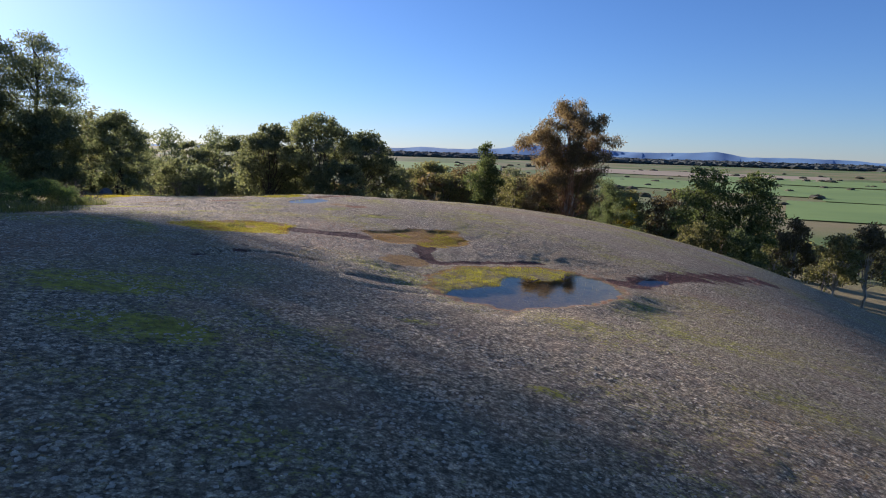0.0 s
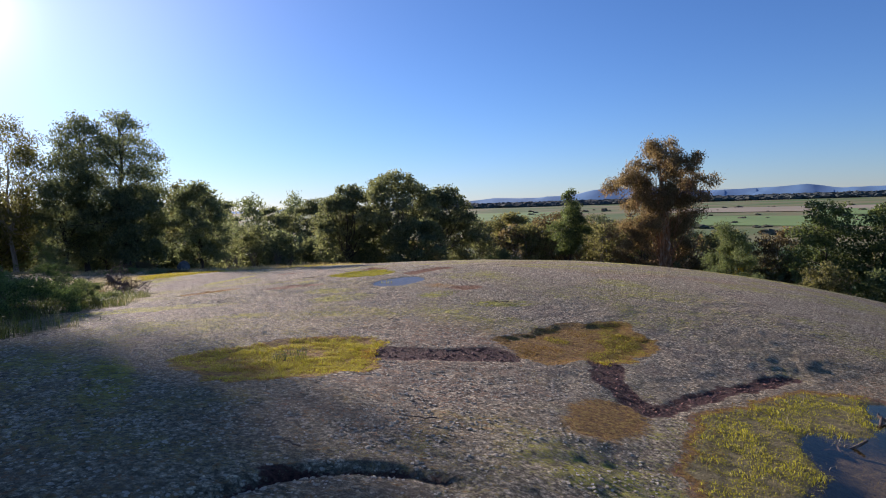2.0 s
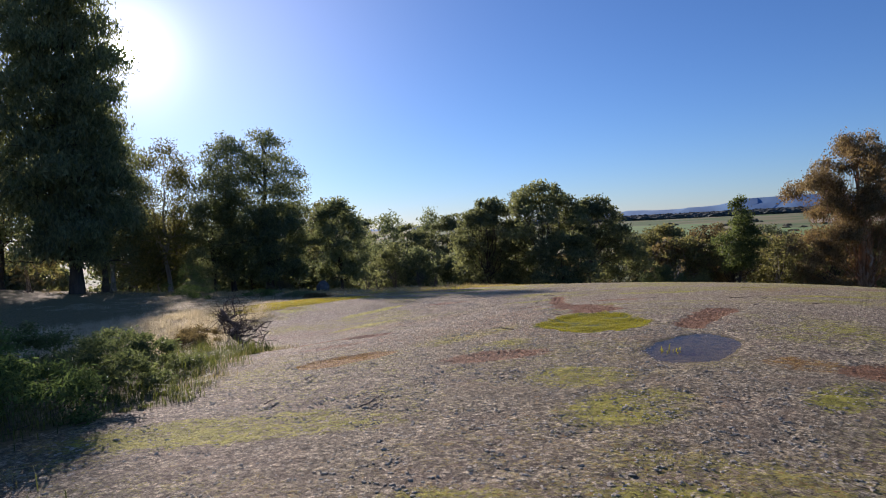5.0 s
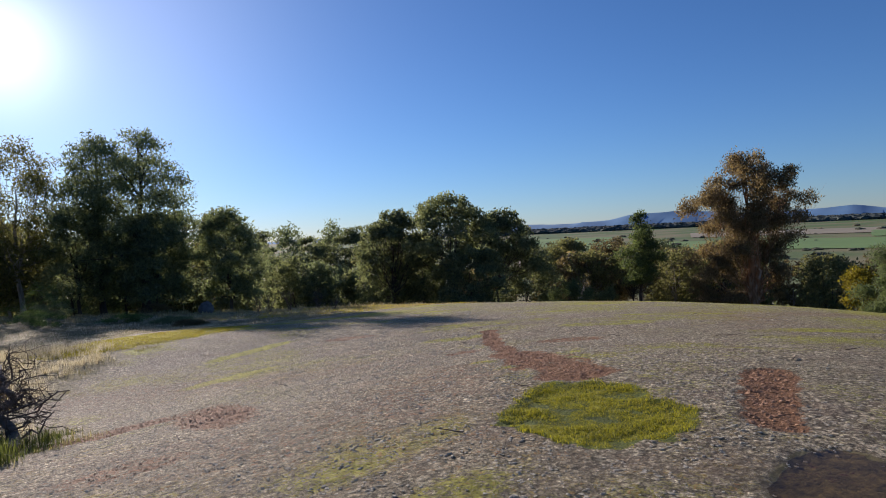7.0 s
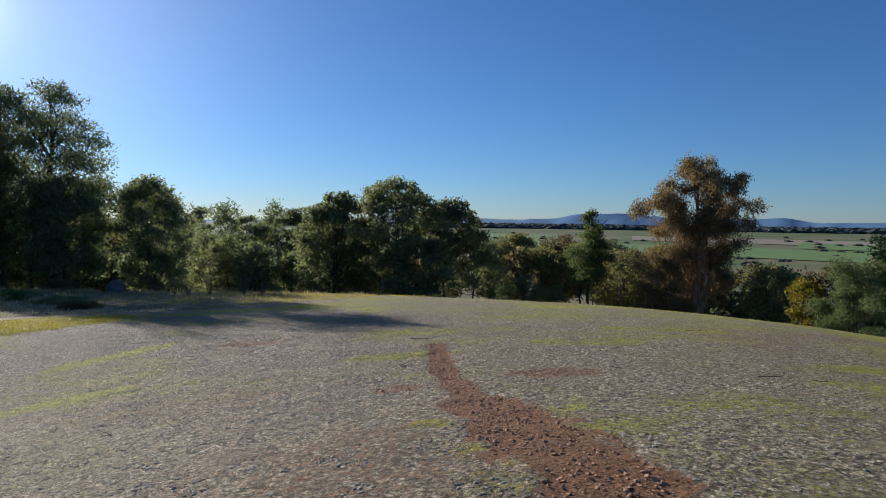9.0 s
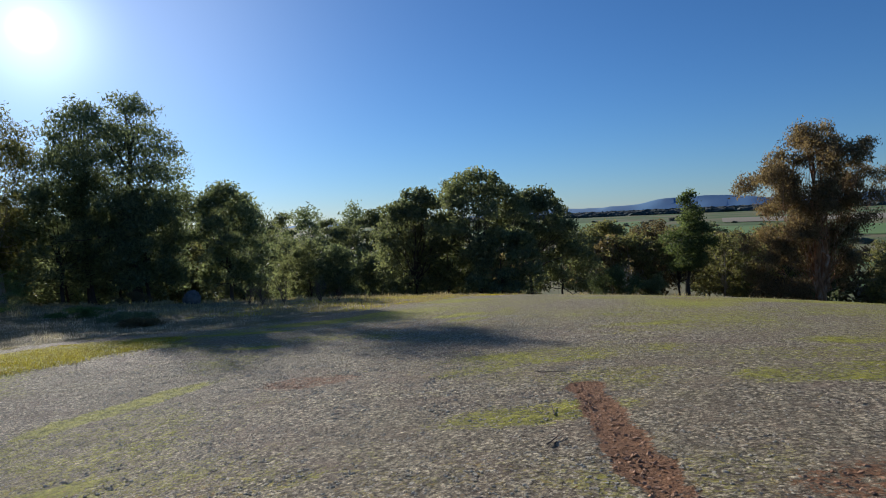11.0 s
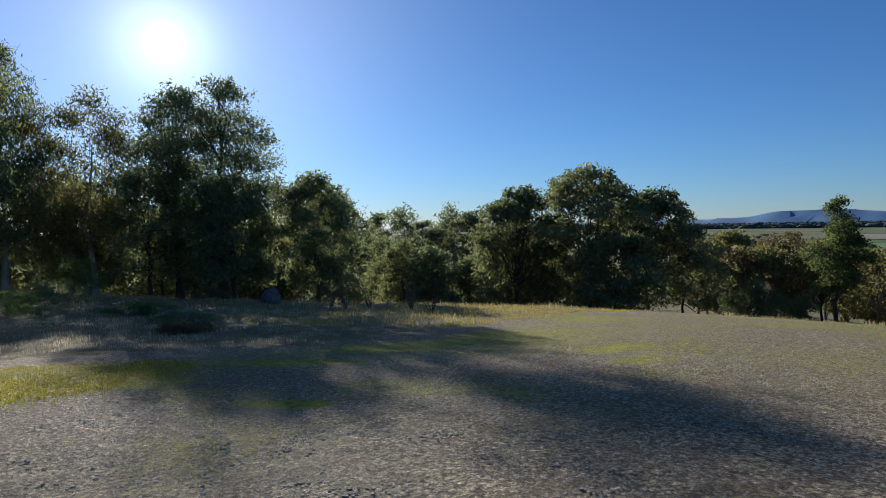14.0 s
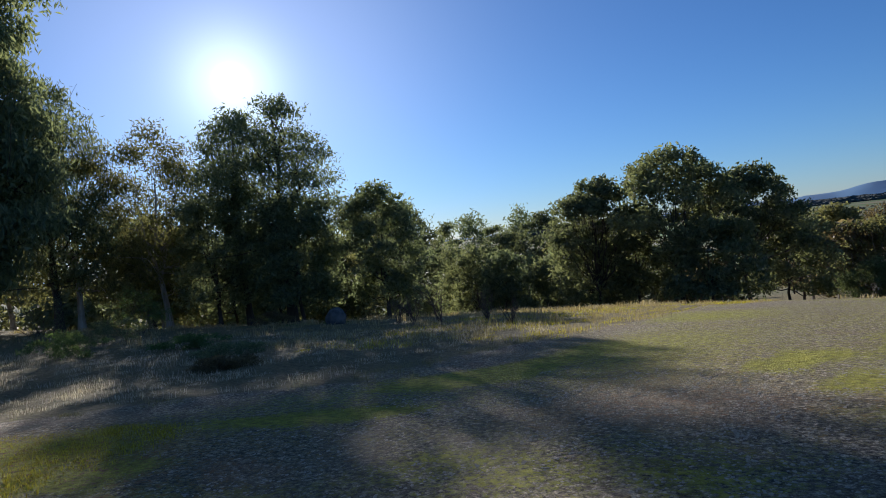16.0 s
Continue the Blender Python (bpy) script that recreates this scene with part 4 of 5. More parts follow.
# ---------------------------------------------------------------- the plain and the hills
def field(x0, y0, x1, y1, depth, mat, label):
    """A paddock on the plain: a four-sided sheet draped a little above the ground."""
    n, k = 24, 10
    t, s = np.meshgrid(np.linspace(0, 1, n), np.linspace(0, 1, k))
    x, y = x0 + (x1 - x0) * t, y0 + (y1 - y0) * t
    f = np.hypot(x, y)
    x, y = x * (1 + s * depth / f), y * (1 + s * depth / f)
    z = ground_height(x, y) + 0.8 + 0.0004 * np.hypot(x, y)
    i, j = np.meshgrid(np.arange(k - 1), np.arange(n - 1), indexing="ij")
    a = i * n + j
    faces = np.stack([a, a + 1, a + n + 1, a + n], -1).reshape(-1, 4)
    return tagged(new("field", mesh_from("field", np.stack([x, y, z], -1).reshape(-1, 3), faces, mat)), label, "field", kind="structure")


CROP = plain_material("young_green_crop", (0.10, 0.19, 0.03), (0.16, 0.26, 0.045), 0.006, 0.9, 0.0)
PALE = plain_material("pale_stubble", (0.24, 0.20, 0.12), (0.32, 0.26, 0.16), 0.004, 0.9, 0.0)
BROWN = plain_material("brown_fallow", (0.17, 0.12, 0.075), (0.23, 0.17, 0.10), 0.005, 0.9, 0.0)
field(150, 1250, 640, 900, 420, CROP, "bright green crop paddock on the plain")
field(300, 600, 820, 420, 330, CROP, "bright green crop paddock below the slope")
field(-330, 1500, 60, 1400, 900, CROP, "green crop paddock far on the plain")
field(-100, 900, 160, 880, 350, BROWN, "brown fallow paddock on the plain")
field(600, 1500, 1500, 900, 380, CROP, "green crop paddock further on the plain")
field(300, 1900, 900, 1600, 400, PALE, "pale stubble paddock far on the plain")
field(500, 900, 1100, 560, 300, CROP, "green crop paddock beside the slope")

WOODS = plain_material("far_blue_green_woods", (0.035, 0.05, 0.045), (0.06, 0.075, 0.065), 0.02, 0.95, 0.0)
WOODLAND = plain_material("plain_tree_foliage", (0.05, 0.052, 0.028), (0.10, 0.095, 0.05), 0.1, 0.95, 0.0)
# the blue is distance haze, put into the hills' base colour
HILLS = plain_material("haze_blue_hills", (0.075, 0.20, 0.35), (0.11, 0.24, 0.40), 0.001, 1.0, 0.0)


def clump_band(count, seed, lo, hi, a0, a1, size):
    """Far tree clumps on the plain: low lumpy domes, joined."""
    r = np.random.default_rng(seed)
    ang = np.radians(r.uniform(a0, a1, count))
    rows = r.integers(0, 9, count)
    d = lo + (hi - lo) * ((rows + 0.25 * r.random(count)) / 9)
    x, y = -np.sin(ang) * d, np.cos(ang) * d
    z = ground_height(x, y)
    v0 = []
    for ring, (rad, up) in enumerate(((1.0, 0.0), (1.1, 0.5), (0.7, 0.9), (0.1, 1.05))):
        th = np.linspace(0, 2 * np.pi, 7, endpoint=False) + ring * 0.4
        v0.append(np.stack([np.cos(th) * rad, np.sin(th) * rad, 0 * th + up], -1))
    v0 = np.concatenate(v0)
    f0 = np.array([[k * 7 + q, k * 7 + (q + 1) % 7, (k + 1) * 7 + (q + 1) % 7, (k + 1) * 7 + q] for k in range(3) for q in range(7)])
    s = size * r.uniform(0.5, 1.4, count)[:, None, None] * np.array([1.5, 1.5, 0.8])
    v = v0[None] * s * r.uniform(0.75, 1.25, (count, len(v0), 1)) + np.stack([x, y, z], -1)[:, None]
    f = f0[None] + np.arange(count)[:, None, None] * len(v0)
    return v.reshape(-1, 3), f.reshape(-1, 4)


def stuff(name, v, f, mat, label, category, smooth=False):
    return tagged(new(name, mesh_from(name, v, f, mat, smooth)), label, category, kind="stuff")


stuff("far_woods", *clump_band(150, 3, 900, 2600, -46, 12, 6), WOODLAND, "scattered trees and hedgerows on the plain", "woods")
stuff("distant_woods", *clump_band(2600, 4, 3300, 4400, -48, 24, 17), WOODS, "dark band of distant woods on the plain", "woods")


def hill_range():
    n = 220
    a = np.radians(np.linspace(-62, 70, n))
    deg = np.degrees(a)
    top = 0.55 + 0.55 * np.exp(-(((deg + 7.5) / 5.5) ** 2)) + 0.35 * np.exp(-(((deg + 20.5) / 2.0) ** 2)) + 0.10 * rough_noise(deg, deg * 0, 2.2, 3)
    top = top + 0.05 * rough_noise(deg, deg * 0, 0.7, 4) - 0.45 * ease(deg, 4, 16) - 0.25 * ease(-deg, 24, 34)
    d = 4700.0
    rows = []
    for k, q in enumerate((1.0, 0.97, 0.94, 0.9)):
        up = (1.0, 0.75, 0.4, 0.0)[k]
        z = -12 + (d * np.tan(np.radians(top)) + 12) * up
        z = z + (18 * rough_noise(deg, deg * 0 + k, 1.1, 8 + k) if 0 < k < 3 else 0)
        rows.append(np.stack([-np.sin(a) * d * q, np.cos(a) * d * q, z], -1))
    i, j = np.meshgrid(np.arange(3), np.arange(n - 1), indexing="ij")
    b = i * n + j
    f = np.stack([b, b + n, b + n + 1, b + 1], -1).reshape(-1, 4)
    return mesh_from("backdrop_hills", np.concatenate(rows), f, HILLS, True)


tagged(new("backdrop_hills", hill_range()), "low range of hills on the horizon, haze painted in as blue", "hills", kind="structure")
# ---------------------------------------------------------------- grasses, weeds and loose things near the path
def blades(rng, x, y, tall, wide, lean, z=None):
    """Bent grass blades that stand at x, y."""
    n = len(x)
    z = ground_height(x, y) - 0.01 if z is None else z
    a = rng.uniform(0, 2 * np.pi, n)
    h = tall * rng.uniform(0.5, 1.25, n)
    out = h * lean * rng.uniform(0.2, 1.3, n)
    side = np.stack([-np.sin(a), np.cos(a), 0 * a], -1) * (wide * rng.uniform(0.6, 1.3, n))[:, None] * 0.5
    way = np.stack([np.cos(a), np.sin(a), 0 * a], -1)
    p0 = np.stack([x, y, z], -1)
    p1 = p0 + way * (out * 0.3)[:, None] + [0, 0, 1] * (h * 0.6)[:, None]
    p2 = p0 + way * out[:, None] + [0, 0, 1] * (h * (1 - 0.35 * lean))[:, None]
    v = np.stack([p0 - side, p0 + side, p1 + side * 0.8, p1 - side * 0.8, p2 + side * 0.15, p2 - side * 0.15], 1)
    q = np.arange(n)[:, None] * 6
    f = np.concatenate([q + [0, 1, 2, 3], q + [3, 2, 4, 5]], 0)
    return v.reshape(-1, 3), f


def patch_grass(name, key, count, tall, wide, mat, label, seed, reach=1.0, where=None):
    rng = np.random.default_rng(seed)
    cx, cy, a, b = HOLLOWS[key][:4]
    q, r = rng.uniform(0, 2 * np.pi, count * 4), 1.25 * np.sqrt(rng.random(count * 4))
    c, s = math.cos(radians(HOLLOWS[key][4])), math.sin(radians(HOLLOWS[key][4]))
    u, v = np.cos(q) * r * a, np.sin(q) * r * b
    x, y = cx + u * c - v * s, cy + u * s + v * c
    keep = inside(key, x, y) < reach * rng.uniform(0.86, 1.06, len(x))
    if where is not None:
        keep &= where(x, y)
    x, y = x[keep][:count], y[keep][:count]
    t = tall * (1 + 0.6 * rough_noise(x, y, 0.3, seed) + 0.5 * rough_noise(x, y, 0.1, seed + 3)).clip(0.15, 3)
    return stuff(name, *blades(rng, x, y, t, wide, 1.0), mat, label, "grass")


def speck(size, seed, more):
    """Picks an uneven share of a patch."""
    return lambda x, y: rough_noise(x, y, size, seed) + 0.6 * rough_noise(x, y, size * 0.3, seed + 1) < more


patch_grass("green_grass", "green", 22000, 0.034, 0.006, GRASS_GREEN, "lush bright green grass filling a rock hollow", 1)
patch_grass("golden_grass", "gold", 24000, 0.032, 0.006, GRASS_GOLD, "golden green matted grass in a rock hollow", 2)
patch_grass("rusty_grass", "gold", 10000, 0.030, 0.006, GRASS_RUST, "rusty brown blades among the golden grass", 21, 1.0, speck(0.5, 71, -0.15))
patch_grass("dark_tuft", "gold", 900, 0.10, 0.007, WEED, "dark green tuft in the golden grass", 22, 1.0, lambda x, y: np.hypot(x + 4.75, (y - 12.05) * 0.8) < 0.22)
patch_grass("tan_moss", "tan", 15000, 0.018, 0.007, GRASS_RUST, "short rusty brown moss in a hollow", 3, 1.0, speck(0.9, 73, 0.45))
patch_grass("tan_grass", "tan", 9000, 0.024, 0.006, GRASS_GOLD, "short golden green grass in a mossy hollow", 31, 1.0, lambda x, y: (x + 1.35) + 0.7 * rough_noise(x, y, 0.6, 75) > 0.0)
patch_grass("small_moss", "small", 4500, 0.016, 0.007, GRASS_RUST, "small mat of orange moss on the rock", 4, 1.1)
patch_grass("pond_grass", "pond", 13000, 0.035, 0.006, GRASS_GREEN, "yellow-green water grass along the pond's edge", 5, 0.97,
            lambda x, y: pond_bank(x, y) + 0.35 * rough_noise(x, y, 0.5, 77) > 0.5)
patch_grass("pond_moss", "pond", 6000, 0.018, 0.007, GRASS_RUST, "brown moss round the pond's upper rim", 51, 1.08,
            lambda x, y: (pond_bank(x, y) > 0.3) & (inside("pond", x, y) > 0.82))
patch_grass("pond_reeds", "pond", 260, 0.10, 0.005, GRASS_DRY, "thin dry reeds standing in the pond", 6, 0.85)
patch_grass("pool_weed", "pool", 120, 0.10, 0.010, GRASS_GREEN, "sprig of green weed in the pool", 7, 0.9, lambda x, y: np.hypot(x + 5.45, y - 18.95) < 0.16)


def tufts(name, count, where, tall, wide, per, spread, mat, label, seed, lean=0.7):
    """Tussocks scattered over a stretch of grassland."""
    rng = np.random.default_rng(seed)
    x0, x1, y0, y1, test = where
    x, y = rng.uniform(x0, x1, count * 5), rng.uniform(y0, y1, count * 5)
    keep = test(x, y)
    x, y = x[keep][:count], y[keep][:count]
    s = rng.uniform(0.25, 1.0, len(x)) * (1 + 0.6 * rough_noise(x, y, 2.3, seed + 4))
    bx = np.repeat(x, per) + rng.normal(0, spread, len(x) * per) * np.repeat(s, per)
    by = np.repeat(y, per) + rng.normal(0, spread, len(x) * per) * np.repeat(s, per)
    return stuff(name, *blades(rng, bx, by, tall * np.repeat(s, per), wide, lean), mat, label, "grass")


tufts("straw_grass", 420, (-30, -14, 44, 64, lambda x, y: grass_side(x, y) > -0.3), 0.22, 0.010, 42, 0.30, GRASS_DRY, "dry straw-coloured grass on the knoll", 11)
tufts("knoll_grass", 260, (-26, -14, 44, 62, lambda x, y: grass_side(x, y) > -0.2), 0.16, 0.012, 42, 0.30, GRASS_GOLD, "golden olive grass on the knoll", 12)
tufts("pink_grass", 900, (-27, -13.5, 20.5, 31, lambda x, y: grass_side(x, y) > 0.9), 0.44, 0.006, 42, 0.24, GRASS_PINK, "bleached feathery grass in low sun", 13)
tufts("shade_grass", 420, (-42, -19, 35, 50, lambda x, y: grass_side(x, y) > 0.5), 0.17, 0.010, 42, 0.30, GRASS_PINK, "grey dry grass in the shade of trees", 14)
tufts("far_grass", 420, (-60, -20, 46, 78, lambda x, y: grass_side(x, y) > 2), 0.40, 0.025, 40, 0.35, GRASS_DRY, "pale dry grass between the trees", 15)
tufts("green_weed", 480, (-17, -8.5, 11, 23, lambda x, y: (grass_side(x, y) > 0.1) & (grass_side(x, y) < 4.5)), 0.24, 0.008, 42, 0.20, WEED, "rank green grass at the rock's edge", 16)
tufts("rank_weed", 75, (-15.5, -12.2, 18.6, 22.6, lambda x, y: grass_side(x, y) > 0.0), 0.34, 0.008, 60, 0.08, WEED, "tall green weeds round the fallen tree", 20, 0.55)
tufts("edge_grass", 240, (-24, -8.5, 8, 45, lambda x, y: np.abs(grass_side(x, y) - 0.2) < 0.5), 0.13, 0.008, 50, 0.18, GRASS_OLIVE, "short dull olive grass along the rock's edge", 17)
tufts("moss_grass", 1100, (-25, -17, 28.5, 37, lambda x, y: blot(x, y, -20.5, 32.6, 3.4, 1.7, 65) > 0.4), 0.07, 0.008, 36, 0.18, GRASS_GOLD, "soft golden green moss bank", 18)
tufts("brow_grass", 300, (-12, 24, 58, 96, lambda x, y: (y > 60 + 0.3 * np.abs(x))), 0.30, 0.03, 40, 0.5, GRASS_DRY, "dry grass on the brow of the dome", 19)

# weeds and scrub in front of the near trees
SCRUB = "scrub along the rock's edge"
for n, (x, y, h, w, leaf) in enumerate(((-10.7, 14.9, 0.8, 1.5, LEAF_BUSH), (-11.2, 16.3, 0.65, 1.4, LEAF_WILLOW), (-12.0, 17.6, 0.6, 1.2, LEAF_WILLOW), (-12.4, 15.2, 1.3, 1.9, LEAF_BUSH), (-13.4, 17.0, 0.9, 1.8, LEAF_WILLOW), (-11.4, 13.6, 1.4, 1.9, LEAF_BUSH), (-14.6, 19.0, 0.7, 1.5, LEAF_WILLOW),
                                        (-15.6, 16.0, 2.2, 2.8, LEAF_BUSH), (-14.0, 13.6, 2.6, 3.4, LEAF_BUSH), (-18.4, 18.4, 2.0, 2.6, LEAF_BUSH), (-12.2, 11.0, 2.2, 2.6, LEAF_BUSH),
                                        (-15.9, 22.2, 0.7, 1.2, LEAF_BROWN), (-17.6, 24.0, 0.75, 1.5, LEAF_BROWN))):
    kind = {LEAF_BUSH: "dark green leafy scrub bush in shade", LEAF_WILLOW: "pale green weedy bush in the sun", LEAF_BROWN: "dry red-brown twiggy bush"}[leaf]
    tree("scrub_bush", x, y, h, w, "bush", leaf, DEADWOOD, kind, 5200, 0.055, 200 + n, SCRUB, slim=0.3, hollow=0.1, sink=0.05)
for n, (x, y, h, w) in enumerate(((-33, 46, 0.5, 2.8), (-28.5, 44, 0.35, 2.2), (-25.5, 41.5, 0.3, 2.0), (-36.5, 43.5, 1.0, 3.0), (-40, 47, 1.3, 3.5), (-38, 55, 1.0, 2.6), (-45, 52, 2.6, 4.5), (-52, 50, 3.4, 5.5), (-57, 46, 3.5, 5.5))):
    tree("scrub_bush", x, y, h, w, "bush", (LEAF_BUSH, LEAF_SHE, LEAF_BROWN)[n % 3], DEADWOOD, "low grey-green scrub bush in tree shade", 5000, 0.075, 230 + n, "scrub under the she-oaks", slim=0.35, hollow=0.25, sink=0.05)


def bare_shrub(x, y, height, seed):
    rng = np.random.default_rng(seed)
    ob = base("bare_shrub", x, y, "leafless dark twiggy shrub in dry grass", "shrub", "bare shrubs on the grass")
    for k in range(9):
        a, r = rng.uniform(0, 6.3), rng.uniform(0.15, 0.45) * height
        tip = np.array([math.cos(a) * r, math.sin(a) * r, height * rng.uniform(0.6, 1.0)])
        arms = [tube(limb_line(rng, (0, 0, -0.05), tip, 0.05, 6), 0.02 * np.linspace(1, 0.3, 6), 5)]
        for _ in range(4):
            f = rng.uniform(0.4, 0.9)
            arms.append(tube(limb_line(rng, tip * f, tip * f + rng.normal(0, 0.18, 3) * height + [0, 0, 0.15 * height], 0.03, 4), 0.01 * np.linspace(1, 0.3, 4), 4))
        part("stem", mesh_from("stem", *joined(arms), DEADWOOD, True), ob)
    return ob


for n, (x, y, h) in enumerate(((-25.5, 52.0, 1.7), (-27.5, 53.0, 1.3), (-24.2, 53.5, 1.4), (-29.0, 54.0, 1.2), (-21.8, 50.5, 0.9))):
    bare_shrub(x, y, h, 300 + n)


def fallen_tree():
    """A dead tree lying in the weeds, propped on its twigs."""
    rng = np.random.default_rng(9)
    x, y = -14.0, 21.9
    ob = base("fallen_tree", x, y, "dead grey fallen tree with a spray of bare twigs", "dead tree")
    end = np.array([-16.3 - x, 23.7 - y, 0.70])
    line = limb_line(rng, (0.35, -0.4, 0.12), end, 0.08, 9)
    part("trunk", mesh_from("trunk", *tube(line, np.linspace(0.075, 0.025, 9), 9), DEADWOOD, True), ob)
    part("stub", mesh_from("stub", *tube(limb_line(rng, line[1], line[1] + [0.25, -0.3, -0.42], 0.02, 4), [0.06, 0.055, 0.05, 0.04], 8), DEADWOOD, True), ob, "broken grey stub")
    for k in range(24):
        f = rng.uniform(0.2, 1.0) * 8
        a = line[min(8, int(f))]
        tip = a + rng.normal(0, 0.38, 3) * [1, 1, 0.75] + [0.2, 0.08, 0.12]
        tip[2] = max(tip[2], -0.1)
        arms = [tube(limb_line(rng, a, tip, 0.06, 6), 0.020 * np.linspace(1, 0.35, 6), 6)]
        for _ in range(9):
            g = a + (tip - a) * rng.uniform(0.3, 1.0)
            e = g + rng.normal(0, 0.24, 3)
            e[2] = max(e[2], -0.1)
            arms.append(tube(limb_line(rng, g, e, 0.04, 5), 0.008 * np.linspace(1, 0.3, 5), 4))
        part("branch", mesh_from("branch", *joined(arms), DEADWOOD, True), ob)
    return ob


fallen_tree()


def rock_lump(name, x, y, size, mat, label, seed, squash=0.8, sink=0.15):
    rng = np.random.default_rng(seed)
    bm = bmesh.new()
    bmesh.ops.create_icosphere(bm, subdivisions=4, radius=1.0)
    off = Vector(rng.uniform(-50, 50, 3))
    for v in bm.verts:
        d = v.co.normalized()
        r = 1 + 0.22 * noise.noise(d * 1.4 + off) + 0.10 * noise.noise(d * 3.5 + off) + 0.03 * noise.noise(d * 11 + off)
        v.co = Vector((d.x * r * size, d.y * r * size * 0.9, max(-0.5, d.z * r) * size * squash))
    me = bpy.data.meshes.new(name)
    bm.to_mesh(me)
    bm.free()
    me.materials.append(mat)
    for p in me.polygons:
        p.use_smooth = True
    ob = new(name, me)
    ob.location = (x, y, z_at(x, y) + size * squash * 0.5 - sink)
    return tagged(ob, label, "boulder")


rock_lump("boulder", -34.6, 56.2, 0.55, STONE, "rounded dark boulder standing in dry grass", 4, 1.15, 0.1)


def stick_in_pond(x, y, size, turn, label, seed):
    rng = np.random.default_rng(seed)
    ob = base("driftwood", x, y, label, "stick", turn=turn, z=float(level("pond", x, y)) - 0.05)
    line = limb_line(rng, (-size, 0, -0.02), (size, 0, 0.06), size * 0.12, 8)
    part("stem", mesh_from("stem", *tube(line, np.linspace(0.045, 0.02, 8) * size * 2.2, 8), DEADWOOD, True), ob)
    part("knot", mesh_from("knot", *tube(limb_line(rng, line[5], line[5] + [0.02, 0.05, 0.03], 0.02, 4), np.array([0.03, 0.025, 0.02, 0.012]) * size * 2.2, 7), DEADWOOD, True), ob)
    return ob


stick_in_pond(1.0, 12.2, 0.30, 20, "wet dark stick lying in the pond", 5)
stick_in_pond(1.9, 13.3, 0.32, 50, "thin dark stick half sunk in the pond", 6)

tree("dead_tree", -8.4, 104.0, 6.0, 3.5, "spread", LEAF_BROWN, BARK_PALE, "pale leaning dead tree trunk on the brow", 120, 0.3, 320, lean=0.35, limbs_shown=6)

# fallen twigs on the rock
rng = np.random.default_rng(77)
for k in range(34):
    x, y = rng.uniform(-12, -2), rng.uniform(9, 36)
    if any(float(inside(h, np.array(x), np.array(y))) < 1.2 for h in HOLLOWS) or float(grass_side(np.array(x), np.array(y))) > -1:
        continue
    s = rng.uniform(0.08, 0.24)
    line = limb_line(rng, (-s, 0, 0.012), (s, 0, 0.016), s * 0.03, 6)
    ob = new("fallen_twig", mesh_from("fallen_twig", *tube(line, np.linspace(0.007, 0.003, 6), 6), DEADWOOD, True))
    ob.matrix_basis = pose(x, y, z_at(x, y) + 0.012, 0, 0, rng.uniform(0, 180))
    tagged(ob, "small dry fallen twig on the lichened rock", "twig", "fallen twigs on the rock")


# ---------------------------------------------------------------- loose crust and gravel
def chips(rng, x, y, size, flat, sunk=False):
    """Irregular little crumbs that lie on the ground: a skewed five-sided cap each."""
    n = len(x)
    q = np.arange(5) * 2 * np.pi / 5
    rim = np.stack([np.cos(q), np.sin(q), 0 * q - 0.2], -1)
    v = np.concatenate([np.broadcast_to(rim, (n, 5, 3)), np.zeros((n, 1, 3))], 1) * rng.uniform(0.6, 1.35, (n, 6, 1))
    v[:, :5, 2] += rng.uniform(-0.5, 0.8, (n, 5))
    v[:, 5] += np.stack([rng.normal(0, 0.3, n), rng.normal(0, 0.3, n), rng.uniform(0.3, 0.9, n)], -1)
    s = size * rng.uniform(0.45, 1.5, n) ** 1.3
    v = v * s[:, None, None] * np.array([1, 1, flat])
    a = rng.uniform(0, 6.3, n)
    c, k = np.cos(a)[:, None], np.sin(a)[:, None]
    vx, vy = v[..., 0] * c - v[..., 1] * k, v[..., 0] * k + v[..., 1] * c
    v = np.stack([vx + x[:, None], vy + y[:, None], v[..., 2] + (ground_height(x, y) + 0.006 - (zones(x, y)["recess"] if sunk else 0.0))[:, None]], -1)
    f0 = np.array([[0, 1, 5], [1, 2, 5], [2, 3, 5], [3, 4, 5], [4, 0, 5]])
    return v.reshape(-1, 3), (f0[None] + np.arange(n)[:, None, None] * 6).reshape(-1, 3)


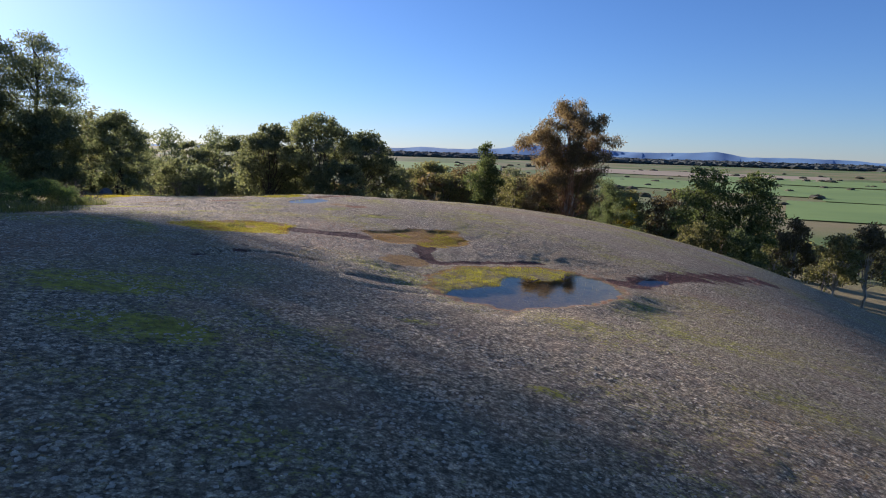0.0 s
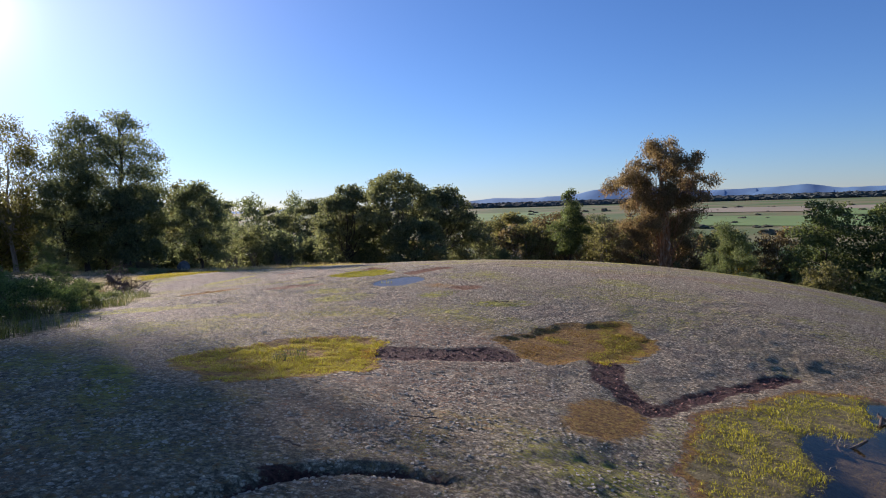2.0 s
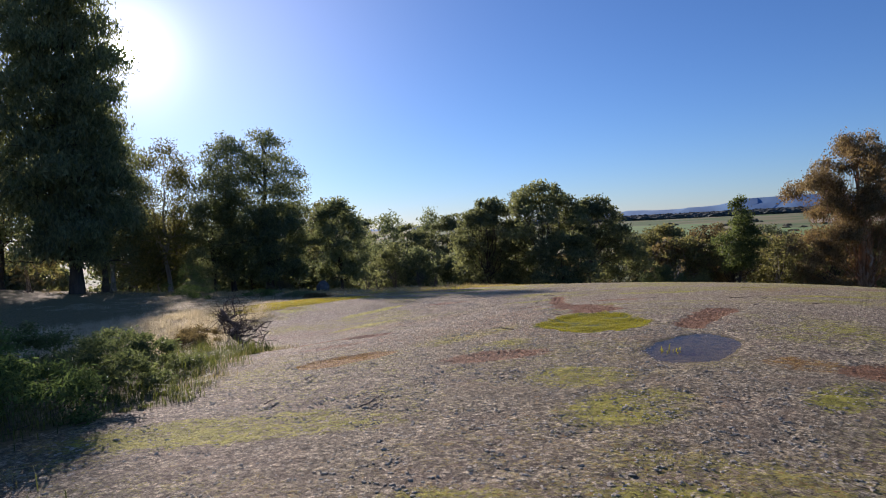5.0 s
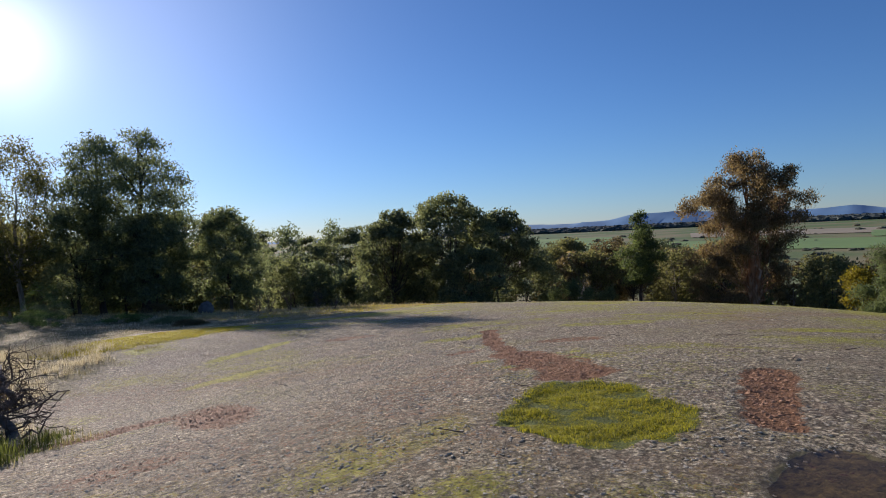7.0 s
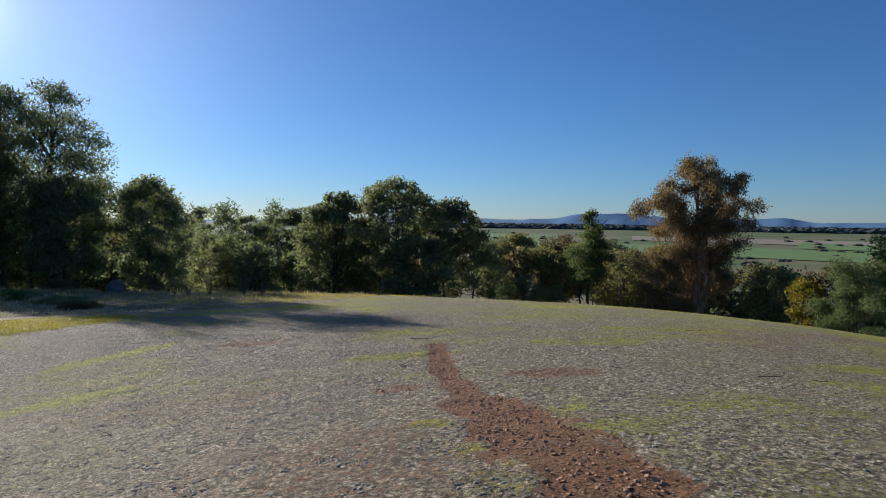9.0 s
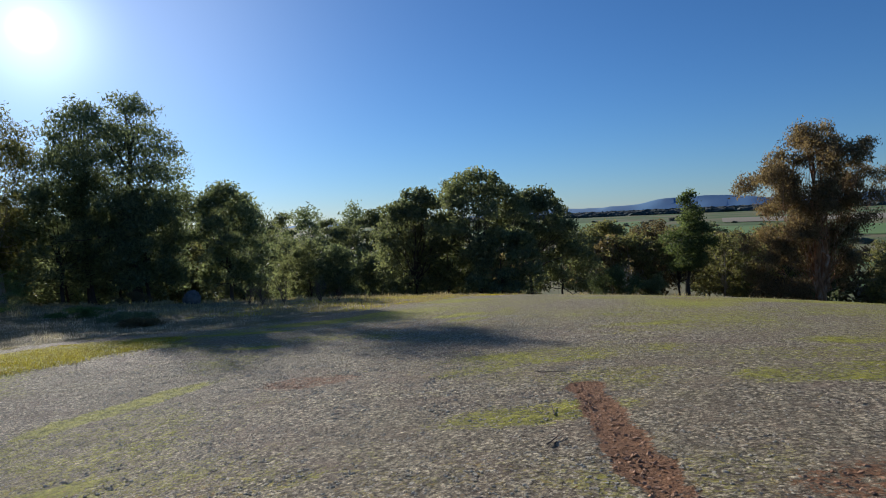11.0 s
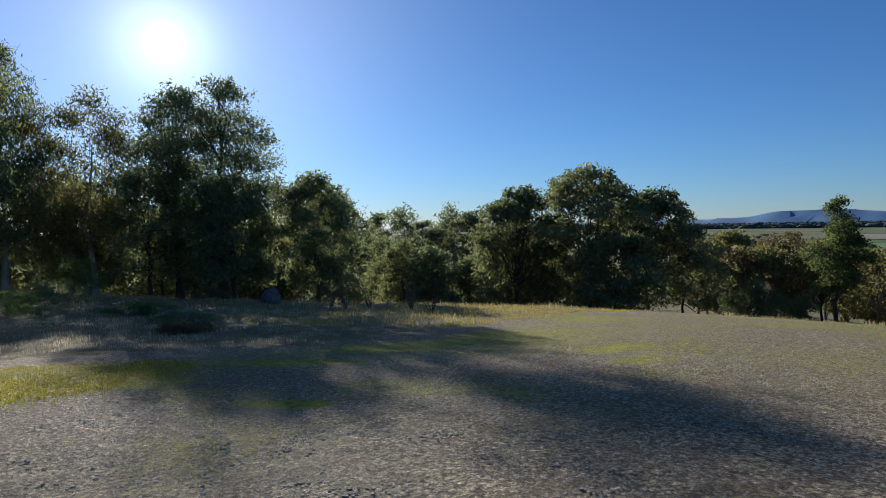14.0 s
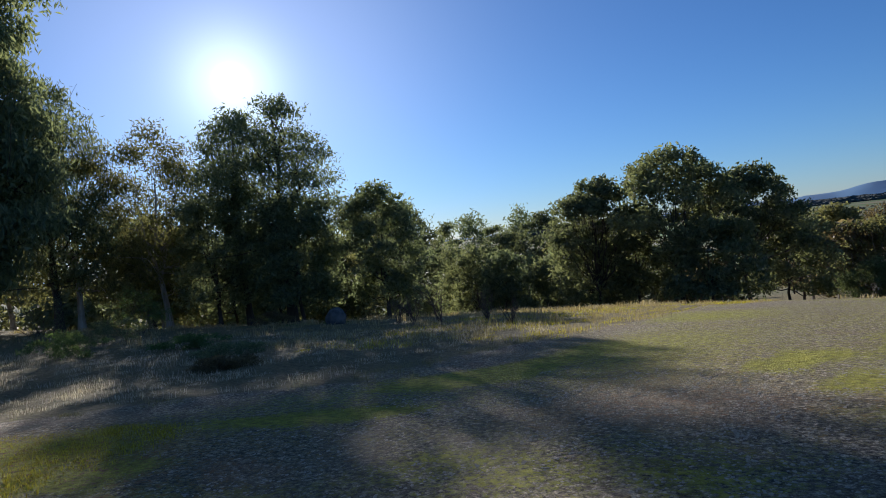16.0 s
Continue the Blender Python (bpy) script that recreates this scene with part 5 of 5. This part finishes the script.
def crusts(rng, x, y, size):
    """Low, crinkled crusts of lichen with a worn flat top and steep, uneven sides."""
    n = len(x)
    q = np.arange(4) * np.pi / 2
    foot = np.stack([np.cos(q), np.sin(q), 0 * q - 0.35], -1)
    brink = np.stack([np.cos(q + 0.3) * 0.8, np.sin(q + 0.3) * 0.8, 0 * q + 0.30], -1)
    v = np.concatenate([np.broadcast_to(foot, (n, 4, 3)), np.broadcast_to(brink, (n, 4, 3)), np.full((n, 1, 3), (0, 0, 0.45))], 1) * rng.uniform(0.65, 1.3, (n, 9, 1))
    v[:, 4:, 2] += rng.uniform(-0.2, 0.25, (n, 5))
    s = size * rng.uniform(0.5, 1.3, n)
    v = v * s[:, None, None]
    v[..., 0] *= rng.uniform(0.7, 1.5, n)[:, None]
    a = rng.uniform(0, 6.3, n)
    c, k = np.cos(a)[:, None], np.sin(a)[:, None]
    vx, vy = v[..., 0] * c - v[..., 1] * k, v[..., 0] * k + v[..., 1] * c
    v = np.stack([vx + x[:, None], vy + y[:, None], v[..., 2] * rng.uniform(0.35, 0.75, n)[:, None] + ground_height(x, y)[:, None]], -1)
    i = np.arange(4)
    j = (i + 1) % 4
    f0 = np.concatenate([np.stack([i, j, 4 + i], -1), np.stack([j, 4 + j, 4 + i], -1), np.stack([4 + i, 4 + j, 0 * i + 8], -1)])
    return v.reshape(-1, 3), (f0[None] + np.arange(n)[:, None, None] * 9).reshape(-1, 3)


def scatter(count, test, box, seed):
    rng = np.random.default_rng(seed)
    x, y = rng.uniform(box[0], box[1], count * 3), rng.uniform(box[2], box[3], count * 3)
    keep = test(x, y, rng)
    return rng, x[keep][:count], y[keep][:count]


def on_rock(x, y, rng):
    d = np.abs(x - np.interp(y, [0, 8, 20, 32], [0, -3.2, -7.6, -13.2]))
    z = zones(x, y)
    free = (z["zone_green"] < 0.2) & (z["zone_orange"] < 0.3) & (z["zone_peat"] < 0.3) & (z["zone_moss"] < 0.7) & (z["zone_gravel"] < 0.45) & (grass_side(x, y) < -0.3)
    return free & (rng.random(len(x)) < np.clip(1.2 - d / 5, 0.025, 1)) & (rough_noise(x, y, 0.5, 51) + 0.5 * rough_noise(x, y, 1.6, 52) > -0.75)


rng, x, y = scatter(92000, on_rock, (-18, 7, 1.5, 40), 61)
stuff("lichen_crust", *crusts(rng, x, y, 0.0145), CRUST, "crumbling grey lichen crusts on the granite", "lichen")
rng, x, y = scatter(17000, lambda x, y, r: zones(x, y)["zone_gravel"] > 0.42 + 0.4 * r.random(len(x)), (-14, -3, 16, 31), 62)
stuff("gravel", *chips(rng, x, y, 0.014, 0.7, True), PEBBLE, "loose red-brown granite gravel", "gravel")
rng, x, y = scatter(11000, lambda x, y, r: zones(x, y)["zone_peat"] > 0.45 + 0.3 * r.random(len(x)), (-5, 9.5, 10, 21), 63)
stuff("dark_gravel", *chips(rng, x, y, 0.016, 0.7, True), DARK_PEBBLE, "dark maroon gravel in rock channels", "gravel")
